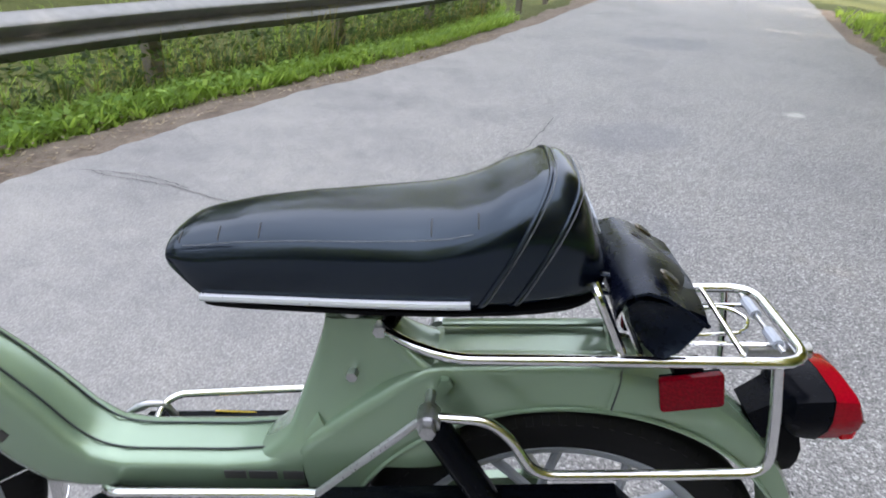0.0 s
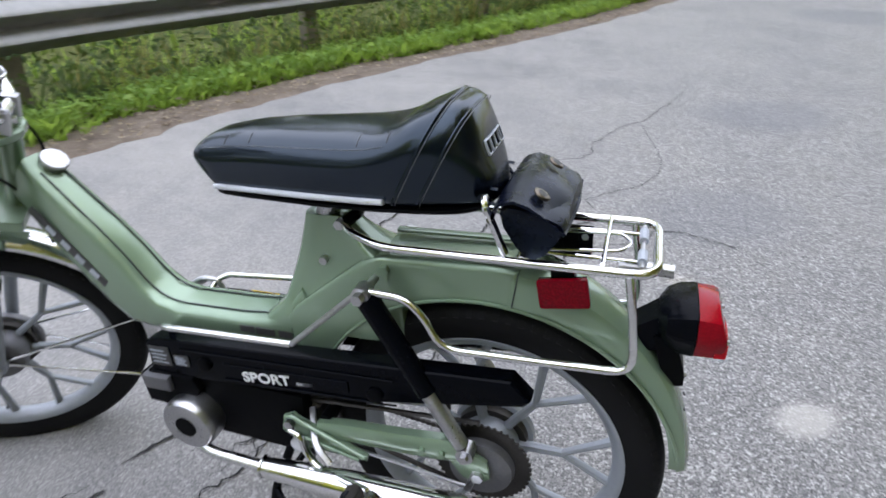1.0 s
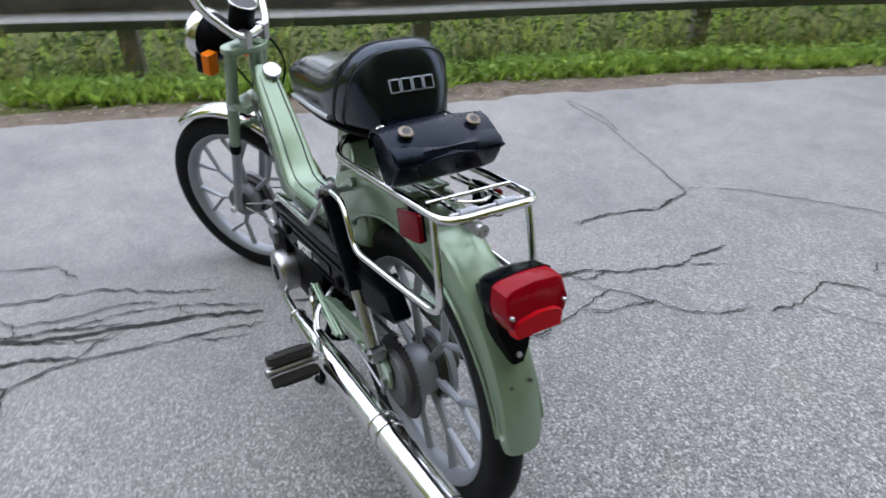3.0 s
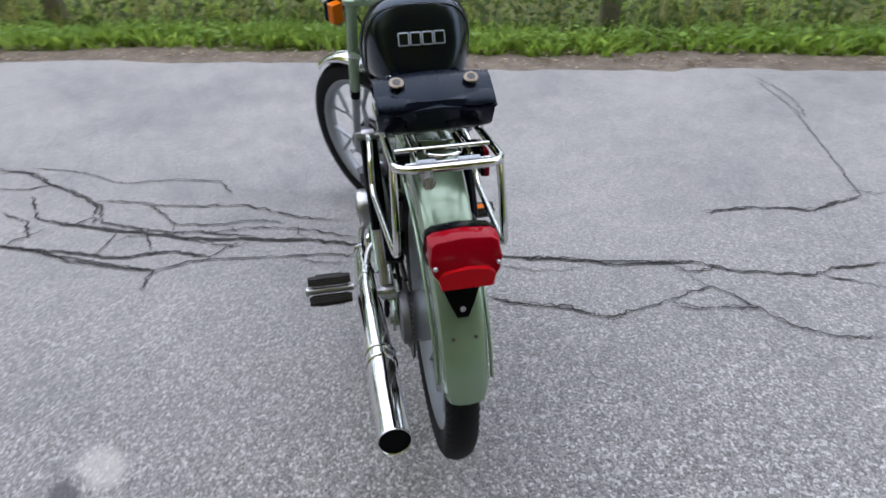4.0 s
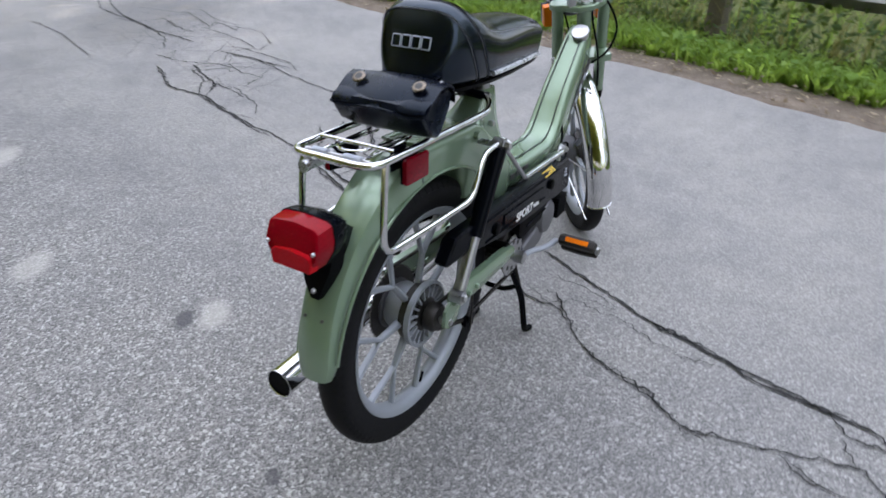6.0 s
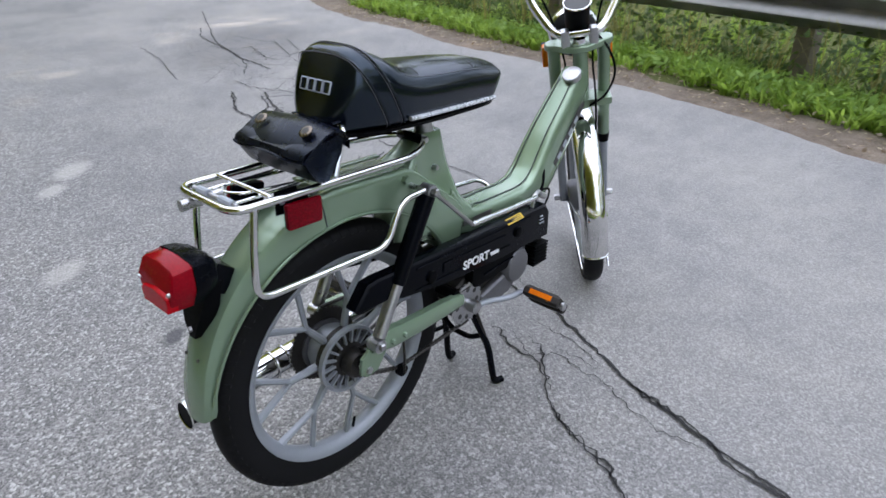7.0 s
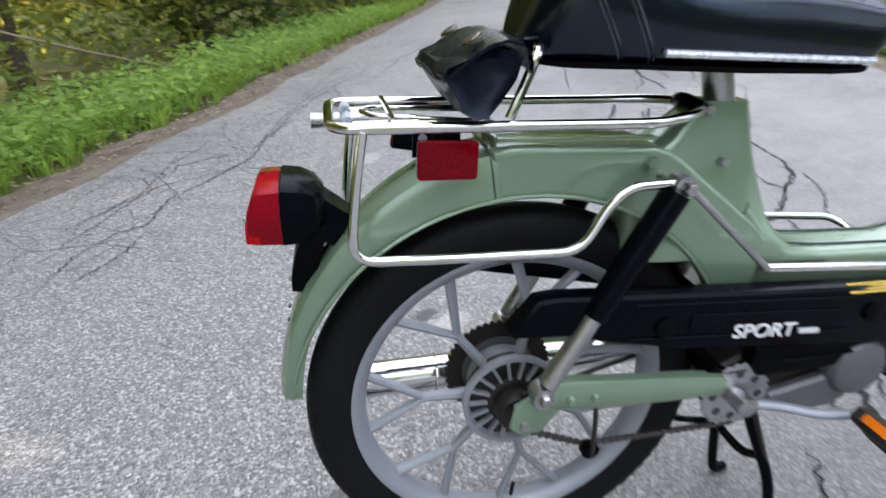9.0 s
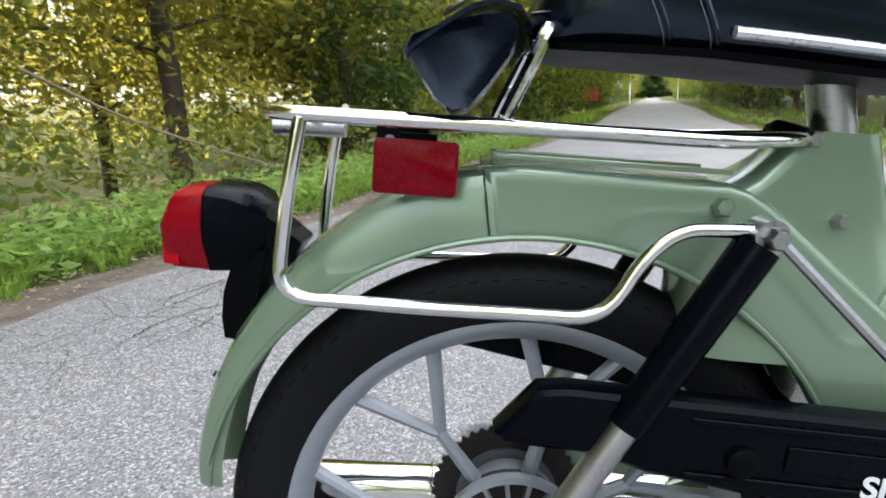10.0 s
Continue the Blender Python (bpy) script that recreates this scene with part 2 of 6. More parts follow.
    blot = tex(n, l, "noise", 26.0, 5, c, 0.7)
    # broad darker and paler stains of old patching and tyre wear
    st3 = tex(n, l, "noise", 0.55, 6, c, 0.68)
    col = mix(n, l, 0.30, col, ramp(n, l, st3.outputs[0], [(0.36, (0.70, 0.71, 0.74)), (0.48, (1.0, 1.0, 1.0)), (0.62, (1.12, 1.10, 1.07))]), "MULTIPLY")
    # pale dried spots, dark oil spots, an old dark patch and wider darker areas
    PALE, DARK = (0.46, 0.44, 0.41), (0.06, 0.06, 0.065)
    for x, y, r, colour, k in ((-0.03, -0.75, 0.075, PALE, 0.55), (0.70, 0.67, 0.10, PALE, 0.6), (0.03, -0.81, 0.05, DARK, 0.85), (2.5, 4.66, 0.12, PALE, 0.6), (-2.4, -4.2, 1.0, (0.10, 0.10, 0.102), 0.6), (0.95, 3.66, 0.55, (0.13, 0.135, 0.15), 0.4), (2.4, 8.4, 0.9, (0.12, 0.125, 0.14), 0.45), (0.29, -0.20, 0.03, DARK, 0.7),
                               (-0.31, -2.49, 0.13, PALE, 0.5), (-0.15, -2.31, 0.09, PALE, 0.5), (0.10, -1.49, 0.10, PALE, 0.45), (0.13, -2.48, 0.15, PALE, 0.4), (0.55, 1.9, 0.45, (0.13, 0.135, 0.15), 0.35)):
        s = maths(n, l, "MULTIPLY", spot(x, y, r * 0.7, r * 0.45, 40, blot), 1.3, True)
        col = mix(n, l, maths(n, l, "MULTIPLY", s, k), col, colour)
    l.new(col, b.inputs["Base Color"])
    h = maths(n, l, "ADD", maths(n, l, "MULTIPLY", st.outputs["Distance"], maths(n, l, "MULTIPLY", coarse, -0.6)), maths(n, l, "MULTIPLY", grain.outputs[0], 0.35))
    h = maths(n, l, "SUBTRACT", h, maths(n, l, "MULTIPLY", crack, 1.5))
    bump(n, l, b, h, 0.65, 0.005)
    return m


ASPHALT = asphalt()
CRACK = worn("open_crack", (0.018, 0.0175, 0.018), 0.9, 0, 0.4, 60, 0.002)


def soil(name, stops, scale):
    m, n, l, b = shader(name, (0.1, 0.08, 0.05), 0.95, 0, 0.2)
    c = where(n)
    a, d = tex(n, l, "noise", scale, 6, c, 0.65), tex(n, l, "noise", scale * 14, 4, c, 0.7)
    l.new(ramp(n, l, mix(n, l, 0.5, a.outputs[0], d.outputs[0]), stops), b.inputs["Base Color"])
    bump(n, l, b, d.outputs[0], 0.8, 0.02)
    return m


DIRT = soil("roadside_dirt", [(0.33, (0.085, 0.066, 0.050)), (0.5, (0.17, 0.137, 0.11)), (0.68, (0.28, 0.235, 0.19))], 6.0)
EARTH = soil("grassy_earth", [(0.3, (0.035, 0.045, 0.014)), (0.5, (0.075, 0.085, 0.025)), (0.7, (0.11, 0.11, 0.04))], 1.2)


# ---- mesh helpers ----
def part(name, bm, material, parent=None, label="", smooth=35.0, m=None):
    """Links a bmesh as one mesh object under a thing or a part."""
    bmesh.ops.recalc_face_normals(bm, faces=bm.faces)
    me = bpy.data.meshes.new(name)
    bm.to_mesh(me)
    bm.free()
    me.materials.append(material)
    if smooth:
        me.polygons.foreach_set("use_smooth", [True] * len(me.polygons))
        me.set_sharp_from_angle(angle=radians(smooth))
    ob = new(name, me)
    if parent:
        ob.parent = parent
    if m is not None:
        ob.matrix_basis = m
    if label:
        ob["label"] = label
    return ob


def add_ring(bm, pts):
    return [bm.verts.new(p) for p in pts]


def bridge(bm, a, b, closed=True):
    n = len(a)
    for i in range(n if closed else n - 1):
        j = (i + 1) % n
        bm.faces.new((a[i], a[j], b[j], b[i]))


def loft(rings, caps=True, bm=None, closed=True):
    bm = bm or bmesh.new()
    rows = [add_ring(bm, r) for r in rings]
    for a, b in zip(rows, rows[1:]):
        bridge(bm, a, b, closed)
    if caps:
        bm.faces.new(rows[0][::-1])
        bm.faces.new(rows[-1])
    return bm


def rounded(pts, bend, steps=5, closed=False):
    pts = [Vector(p) for p in pts]
    out, n = [], len(pts)
    for i, p in enumerate(pts):
        if not closed and i in (0, n - 1):
            out.append(p)
            continue
        a, b = pts[i - 1] - p, pts[(i + 1) % n] - p
        k = min(bend, a.length * 0.48, b.length * 0.48)
        s, e = p + a.normalized() * k, p + b.normalized() * k
        for q in range(steps + 1):
            u = q / steps
            out.append(s * (1 - u) ** 2 + p * 2 * u * (1 - u) + e * u * u)
    return out


def tube(pts, r, n=12, bend=0.02, closed=False, bm=None, flat=1.0, steps=5, caps=True):
    """A tube along a bent line; r is a number or a function of the share of its length."""
    path = rounded(pts, bend, steps, closed)
    m = len(path)
    total = sum((path[i + 1] - path[i]).length for i in range(m - 1)) or 1
    side, rings, done = None, [], 0.0
    for i, p in enumerate(path):
        a = path[i - 1] if (i or closed) else path[0]
        b = path[(i + 1) % m] if (i < m - 1 or closed) else path[-1]
        d = (b - a).normalized()
        if side is None:
            side = d.orthogonal().normalized() if abs(d.z) > 0.9 else d.cross(Vector((0, 0, 1))).normalized()
        side = (side - d * side.dot(d)).normalized()
        up = d.cross(side)
        rr = r(done / total) if callable(r) else r
        rings.append([p + side * math.cos(2 * math.pi * k / n) * rr + up * math.sin(2 * math.pi * k / n) * rr * flat for k in range(n)])
        if i < m - 1:
            done += (path[i + 1] - p).length
    bm = bm or bmesh.new()
    rows = [add_ring(bm, r_) for r_ in rings]
    for a, b in zip(rows, rows[1:]):
        bridge(bm, a, b)
    if closed:
        bridge(bm, rows[-1], rows[0])
    elif caps:
        bm.faces.new(rows[0][::-1])
        bm.faces.new(rows[-1])
    return bm


def prism(poly, y0, y1, bevel=0.003, seg=2, bm=None):
    """A plate: an outline in x and z, drawn out along y, with rounded rims."""
    b2 = bmesh.new()
    a = [b2.verts.new((x, y0, z)) for x, z in poly]
    b = [b2.verts.new((x, y1, z)) for x, z in poly]
    b2.faces.new(a)
    b2.faces.new(b[::-1])
    bridge(b2, b, a)
    bmesh.ops.recalc_face_normals(b2, faces=b2.faces)
    if bevel:
        rim = [e for e in b2.edges if abs(e.verts[0].co.y - e.verts[1].co.y) < 1e-6]
        bmesh.ops.bevel(b2, geom=rim, offset=bevel, segments=seg, affect="EDGES", profile=0.6)
    if bm is None:
        return b2
    me = bpy.data.meshes.new("tmp")
    b2.to_mesh(me)
    b2.free()
    bm.from_mesh(me)
    bpy.data.meshes.remove(me)
    return bm


def box(cx, cy, cz, sx, sy, sz, bevel=0.003, bm=None, seg=2):
    return prism([(cx - sx / 2, cz - sz / 2), (cx + sx / 2, cz - sz / 2), (cx + sx / 2, cz + sz / 2), (cx - sx / 2, cz + sz / 2)], cy - sy / 2, cy + sy / 2, bevel, seg, bm)


def lathe(profile, n=40, bm=None, centre=(0, 0, 0), m=None):
    """Turns a profile of (radius, y) round the y axis."""
    bm = bm or bmesh.new()
    c, rows = Vector(centre), []
    for r, y in profile:
        pts = [Vector((r * math.cos(2 * math.pi * k / n), y, r * math.sin(2 * math.pi * k / n))) + c for k in range(n)]
        if m is not None:
            pts = [m @ p for p in pts]
        rows.append(add_ring(bm, pts))
    for a, b in zip(rows, rows[1:]):
        bridge(bm, a, b)
    if profile[0] != profile[-1]:
        for row in (rows[0], rows[-1]):
            bm.faces.new(row)
    return bm


def bolt(name, parent, p, r=0.007, h=0.006, axis="y", mat=None, sides=6, m=None):
    rot = {"y": Matrix(), "x": pose(0, 0, 0, 0, 0, -90), "z": pose(0, 0, 0, 90, 0, 0)}[axis]
    bm = lathe([(r, -h), (r, h * 0.6), (r * 0.75, h)], sides, m=rot)
    return part(name, bm, mat or STEEL, parent, m=(m or Matrix()) @ Matrix.Translation(p))


def arc(r, a0, a1, n, c=(0, 0)):
    return [(c[0] + r * math.cos(radians(a0 + (a1 - a0) * i / n)), c[1] + r * math.sin(radians(a0 + (a1 - a0) * i / n))) for i in range(n + 1)]


def smooth_line(pts, steps):
    """A curve through the points (Catmull-Rom)."""
    pts = [Vector(p) for p in pts]
    ext = [pts[0] * 2 - pts[1]] + pts + [pts[-1] * 2 - pts[-2]]
    out = []
    for i in range(1, len(ext) - 2):
        p0, p1, p2, p3 = ext[i - 1:i + 3]
        for q in range(steps):
            u = q / steps
            out.append(0.5 * (2 * p1 + (p2 - p0) * u + (2 * p0 - 5 * p1 + 4 * p2 - p3) * u * u + (3 * p1 - p0 - 3 * p2 + p3) * u ** 3))
    return out + [pts[-1]]


# ---- ground and road ----
def level(x, y):
    """Height of the road: level by the moped, rising gently towards both ends."""
    def ease(d):
        return d * min(1.0, d / 2.0) if d > 0 else 0.0
    return 0.024 * ease(-y - 1.6) + 0.020 * ease(y - 2.6)


FAR_SIDE = [(-91, -300), (-47, -150), (-16, -45), (-9.4, -24), (-5.9, -12), (-4.5, -6.4), (-3.9, -4.6), (-3.52, -2.35), (-3.36, -1.4), (-2.99, -0.25), (-2.66, 0.6), (-2.42, 1.4), (-2.24, 2.3), (-1.85, 3.5), (-1.2, 4.8), (-0.55, 6.3), (0.3, 8.6), (2.1, 14), (8, 32), (26, 90), (58, 190)]
NEAR_SIDE = [(-86, -300), (-42, -150), (-11.2, -45), (-4.8, -22), (-2.1, -13), (-0.35, -8), (0.42, -5.9), (0.93, -4.33), (1.37, -3.42), (1.65, -2.65), (1.84, -2.15), (1.99, -1.6), (2.62, 0.4), (3.6, 3.8), (5.2, 8.2), (6.3, 11.5), (10, 21), (16, 38), (34, 90), (66, 190)]
far_line = smooth_line([(x, y, 0) for x, y in FAR_SIDE], 24)
near_line = smooth_line([(x, y, 0) for x, y in NEAR_SIDE], 24)


def at_y(line, y):
    for a, b in zip(line, line[1:]):
        if a.y <= y <= b.y:
            u = (y - a.y) / max(1e-6, b.y - a.y)
            return a.x + (b.x - a.x) * u
    return line[0].x if y < line[0].y else line[-1].x


def ys_along():
    y, out = -299.0, []
    while y < 189:
        out.append(y)
        y += 0.09 if -9 < y < 9 else (0.5 if -25 < y < 25 else 6.0)
    return out


def build_road():
    bm = bmesh.new()
    rows = []
    for y in ys_along():
        x0, x1 = at_y(far_line, y), at_y(near_line, y)
        ragged = 0.10 if abs(y) < 40 else 0.0
        x0 += ragged * (noise.noise((y * 1.3, 3.1, 0)) + 0.5 * noise.noise((y * 6.0, 9.0, 0)))
        x1 += ragged * (noise.noise((y * 1.3, 7.7, 0)) + 0.5 * noise.noise((y * 6.0, 2.0, 0)))
        z = level(0, y)
        row = [(x0 - 0.03, y, z - 0.06), (x0, y, z - 0.012)]
        row += [(x0 + (x1 - x0) * u, y, z + 0.004 * noise.noise((x0 + (x1 - x0) * u, y, 5.0))) for u in (0.012, 0.12, 0.25, 0.4, 0.55, 0.7, 0.85, 0.988)]
        row += [(x1, y, z - 0.012), (x1 + 0.03, y, z - 0.06)]
        rows.append(add_ring(bm, row))
    for a, b in zip(rows, rows[1:]):
        bridge(bm, a, b, closed=False)
    return tagged(part("road", bm, ASPHALT, smooth=60), "cracked pale grey asphalt country road", "road", kind="structure")


def off_road(x, y):
    """Distance outside the road's sides, minus inside; and which side."""
    a, b = at_y(far_line, y) - x, x - at_y(near_line, y)
    return (a, -1) if a > b else (b, 1)


def land(x, y):
    d, side = off_road(x, y)
    z = level(x, y) - 0.035
    if d > 0:
        k = min(1.0, d / 1.2)
        bumps = 0.05 * noise.noise((x * 0.9, y * 0.9, 0)) + 0.02 * noise.noise((x * 3, y * 3, 4))
        z += k * bumps
        z += (-0.28 if side < 0 else -0.05) * max(0.0, min(1.0, (d - (0.75 if side < 0 else 0.35)) / (0.7 if side < 0 else 1.3)))
        if side < 0:
            z += 0.10 * max(0.0, min(d - 1.7, 9.0))
        else:
            z += -0.10 * max(0.0, min(d - 1.4, 6.0)) + 0.05 * max(0.0, min(d - 9.0, 60.0))
    return z


def build_ground():
    bm = bmesh.new()
    xs = [-1500, -600, -250, -120, -70, -45, -30, -22, -16, -12, -9] + [-7 + 0.25 * i for i in range(61)] + [9, 11, 14, 18, 24, 32, 45, 70, 120, 250, 600, 1500]
    ys = [-1500, -700, -400, -299, -200, -150, -100, -70, -50, -38, -30, -24, -19, -15, -12, -10] + [-8.5 + 0.25 * i for i in range(69)] + [9.5, 11, 13, 16, 20, 26, 34, 45, 60, 90, 140, 189, 300, 600, 1500]
    rows = [add_ring(bm, [(x, y, land(x, y)) for x in xs]) for y in ys]
    for a, b in zip(rows, rows[1:]):
        bridge(bm, a, b, closed=False)
    return tagged(part("ground", bm, EARTH, smooth=80), "grassy uneven earth beside the road", "ground", kind="structure")


def build_verge(name, line, side):
    """A strip of bare dirt along the road's side."""
    bm = bmesh.new()
    rows = []
    for i in range(420):
        y = -16 + i * 0.08
        x = at_y(line, y)
        w = 0.38 + 0.20 * noise.noise((y * 0.8, side * 5.0, 0)) + 0.10 * noise.noise((y * 4, side * 5.0, 2))
        row = []
        for u in (-0.25, 0.0, 0.35, 0.7, 1.0):
            xx = x + side * w * u
            z = level(xx, y) + (-0.010 if u <= 0 else -0.014 - 0.02 * u) + 0.010 * noise.noise((xx * 9, y * 9, 1)) * (u > 0)
            row.append((xx, y, z + (0.003 if u < 0 else 0.006)))
        rows.append(add_ring(bm, row))
    for a, b in zip(rows, rows[1:]):
        bridge(bm, a, b, closed=False)
    return tagged(part(name, bm, DIRT, smooth=80), "strip of bare dirt and leaf litter beside the asphalt", "verge", kind="structure")


road = build_road()
build_ground()
build_verge("verge_far", far_line, -1)
build_verge("verge_near", near_line, 1)


def crack(points, width, seed, wobble=0.016):
    """An open crack: a jagged dark ribbon that follows its bends."""
    rnd = random.Random(seed)
    pts = [Vector((x, y, 0)) for x, y in points]
    line = []
    for a, b in zip(pts, pts[1:]):
        n = max(2, int((b - a).length / 0.014))
        nrm = Vector((-(b - a).y, (b - a).x, 0)).normalized()
        for i in range(n):
            u = i / n
            off = wobble * (noise.noise((a.x + u * 7 + seed, a.y * 3, seed)) + 0.40 * noise.noise((a.x * 20 + u * 60, seed, 2)) + 0.30 * (rnd.random() - 0.5)) * min(1, 6 * u * (1 - u) + 0.25)
            line.append(a.lerp(b, u) + nrm * off)
    line.append(pts[-1])
    bm = bmesh.new()
    rows = []
    for i, p in enumerate(line):
        d = (line[min(i + 1, len(line) - 1)] - line[max(i - 1, 0)]).normalized()
        nrm = Vector((-d.y, d.x, 0))
        w = 0.90 * width * (0.25 + 0.70 * (0.5 + noise.noise((i * 0.17, seed, 5))) + 0.60 * rnd.random()) * min(1.0, 0.35 + 0.20 * min(i, len(line) - 1 - i))
        z = level(p.x, p.y) + 0.0055
        rows.append([bm.verts.new((p.x + nrm.x * w, p.y + nrm.y * w, z)), bm.verts.new((p.x - nrm.x * w, p.y - nrm.y * w, z))])
    for a, b in zip(rows, rows[1:]):
        bm.faces.new((a[0], a[1], b[1], b[0]))
    part("crack", bm, CRACK, road, smooth=0)


# ---- the moped ----
def empty(name, m, parent=None):
    ob = new(name)
    ob.empty_display_size = 0.1
    ob.matrix_basis = m
    if parent:
        ob.parent = parent
    return ob


BODY = pose(0, -0.002, 0.346, 0, -6.0, 0.7)          # rear axle; the body is tipped forward on its stand
moped = empty("moped", BODY)
tagged(moped, "pale metallic green vintage moped on its centre stand", "moped")
SIDES = ((-1, "left"), (1, "right"))


def build_frame():
    bm = bmesh.new()
    # spine: head, sloping tube and low floor
    spine = [((-0.812, 0.466), (-0.872, 0.392), 0.030), ((-0.775, 0.427), (-0.835, 0.335), 0.036), ((-0.730, 0.378), (-0.795, 0.280), 0.040), ((-0.690, 0.337), (-0.752, 0.224), 0.042),
             ((-0.650, 0.288), (-0.712, 0.180), 0.044), ((-0.620, 0.243), (-0.676, 0.154), 0.046), ((-0.592, 0.216), (-0.630, 0.150), 0.047), ((-0.555, 0.207), (-0.570, 0.150), 0.048), ((-0.420, 0.208), (-0.420, 0.150), 0.048),
             ((-0.365, 0.213), (-0.355, 0.150), 0.047), ((-0.330, 0.233), (-0.300, 0.160), 0.045), ((-0.295, 0.280), (-0.240, 0.180), 0.040)]
    rings = []
    for top, bot, w in spine:
        t, b = Vector((top[0], 0, top[1])), Vector((bot[0], 0, bot[1]))
        ring = []
        for k in range(28):
            a = 2 * math.pi * k / 28
            cy, cz = math.cos(a), math.sin(a)
            e = 0.42
            yy = w * math.copysign(abs(cy) ** e, cy)
            u = 0.5 + 0.5 * math.copysign(abs(cz) ** e, cz)
            p = b.lerp(t, u)
            ring.append((p.x, yy * (1 - 0.10 * (1 - u)), p.z))
        rings.append(ring)
    loft(rings, True, bm)
    # rear body over the wheel
    arch = arc(0.297, 150, 80, 18)
    outline = [(-0.322, 0.186), (-0.322, 0.228), (-0.300, 0.252), (-0.178, 0.342), (-0.158, 0.353), (-0.140, 0.3575), (0.0, 0.3590), (0.030, 0.3590), (0.0628, 0.3560)] + arch[::-1] + [(-0.268, 0.148), (-0.318, 0.150)]
    prism(outline, -0.0468, 0.0468, 0.012, 4, bm)
    frame = part("frame", bm, PAINT, moped, "pale green pressed-steel frame", 40)
    # rolled bead round the wheel arch
    for s, _ in SIDES:
        part("arch_bead", tube([(0.3005 * math.cos(radians(a)), s * (0.0466 if a > 80 else 0.0416 + 0.0050 * (a - 12) / 68), 0.3005 * math.sin(radians(a))) for a in range(148, 11, -4)], 0.0030, 8, 0.004, steps=2), PAINT, frame)
    # narrower seat tower that flares into the body
    rings = []
    for i in range(25):
        z = 0.205 + 0.199 * i / 24
        xf = -0.274 - 0.060 * ((0.404 - z) / 0.150) ** 1.15 if z > 0.254 else -0.334 - 0.055 * ((0.254 - z) / 0.05) ** 1.3
        xr = -0.120 - 0.083 * min(1.0, max(0.0, (z - 0.350) / 0.054)) ** 0.55
        ring = []
        for k in range(17):
            x = xf + (xr - xf) * (0.5 - 0.5 * math.cos(math.pi * k / 16))
            flare = max(min(1.0, max(0.0, (0.330 - z) / 0.105)) ** 1.6, min(1.0, max(0.0, (x + 0.218) / 0.062)) ** 1.5)
            w = (0.0215 + 0.0245 * flare) * (1 - 0.10 * max(0.0, (z - 0.385) / 0.019) ** 2)
            ring.append((x, w * (0.30 + 0.70 * math.sin(math.pi * min(1.0, max(0.0, min(k, 16 - k) / 5)) / 2) ** 0.8), z))
        rings.append(ring + [(x, -y, q) for x, y, q in ring[::-1]])
    part("seat_tower", loft(rings), PAINT, frame, "", 50)
    # folded edges of the tray along the tail
    for s, _ in SIDES:
        part("tray_edge", box(-0.045, s * 0.0335, 0.3650, 0.195, 0.014, 0.0045, 0.0018), PAINT, frame)
    part("tray_end", box(0.052, 0, 0.3620, 0.004, 0.060, 0.010, 0.0015), PAINT, frame)
    for s, _ in SIDES:
        part("pinstripe", tube([(-0.786, s * 0.019, 0.4405), (-0.73, s * 0.021, 0.3795), (-0.69, s * 0.022, 0.3385), (-0.65, s * 0.023, 0.2895), (-0.62, s * 0.024, 0.2445), (-0.592, s * 0.024, 0.2175), (-0.555, s * 0.024, 0.2085), (-0.42, s * 0.024, 0.2095), (-0.37, s * 0.024, 0.2140)], 0.0016, 6, 0.03), PAINT_DARK, frame)
        rest = part("footrest_bar", tube([(-0.566, s * 0.050, 0.172), (-0.562, s * 0.076, 0.194), (-0.542, s * 0.091, 0.202), (-0.287, s * 0.097, 0.214)], 0.0058, 12, 0.018), CHROME, frame, "chrome footrest bar")
        part("stay_rod", tube([(-0.287, s * 0.097, 0.214), (-0.157, s * 0.093, 0.325)], 0.0046, 8, 0.01), STEEL, rest)
        part("badge_plate", prism([(-0.826, 0.372), (-0.812, 0.384), (-0.694, 0.243), (-0.708, 0.231)], s * 0.0405 - 0.0016, s * 0.0405 + 0.0016, 0.0005, 1), INK, frame)
        for i in range(4):
            u = 0.28 + i * 0.19
            cx, cz = -0.819 + 0.118 * u, 0.378 - 0.141 * u
            k, h = 0.0098, 0.0060
            ex, ez, fx, fz = 0.642 * k, -0.767 * k, 0.767 * h, 0.642 * h
            bar = [(cx - ex - fx, cz - ez - fz), (cx + ex - fx, cz + ez - fz), (cx + ex + fx, cz + ez + fz), (cx - ex + fx, cz - ez + fz)]
            part("badge_mark", prism(bar, s * 0.0424 - 0.0008, s * 0.0424 + 0.0008, 0, 1), GREY, frame)
        for xa, xb in ((-0.420, -0.392), (-0.388, -0.352), (-0.344, -0.318)):
            part("badge_mark", prism([(xa, 0.1845), (xb, 0.1845), (xb, 0.197), (xa, 0.197)], s * 0.0485 - 0.0008, s * 0.0485 + 0.0008, 0, 1), INK, frame)
        bolt("frame_bolt", frame, (-0.135, s * 0.048, 0.338), 0.009, 0.008, mat=PAINT)
        bolt("frame_bolt", frame, (-0.246, s * 0.0225, 0.331), 0.007, 0.010, mat=STEEL)
    part("seat_post", tube([(-0.245, 0, 0.385), (-0.222, 0, 0.466)], 0.0185, 20), STEEL, moped, "bare steel seat post")
    part("seat_clamp", tube([(-0.200, -0.026, 0.398), (-0.190, 0, 0.404), (-0.200, 0.026, 0.398)], 0.009, 10, 0.01), BLACK, moped)
    cap_m = pose(-0.790, 0.014, 0.4480, 0, 43, 0)
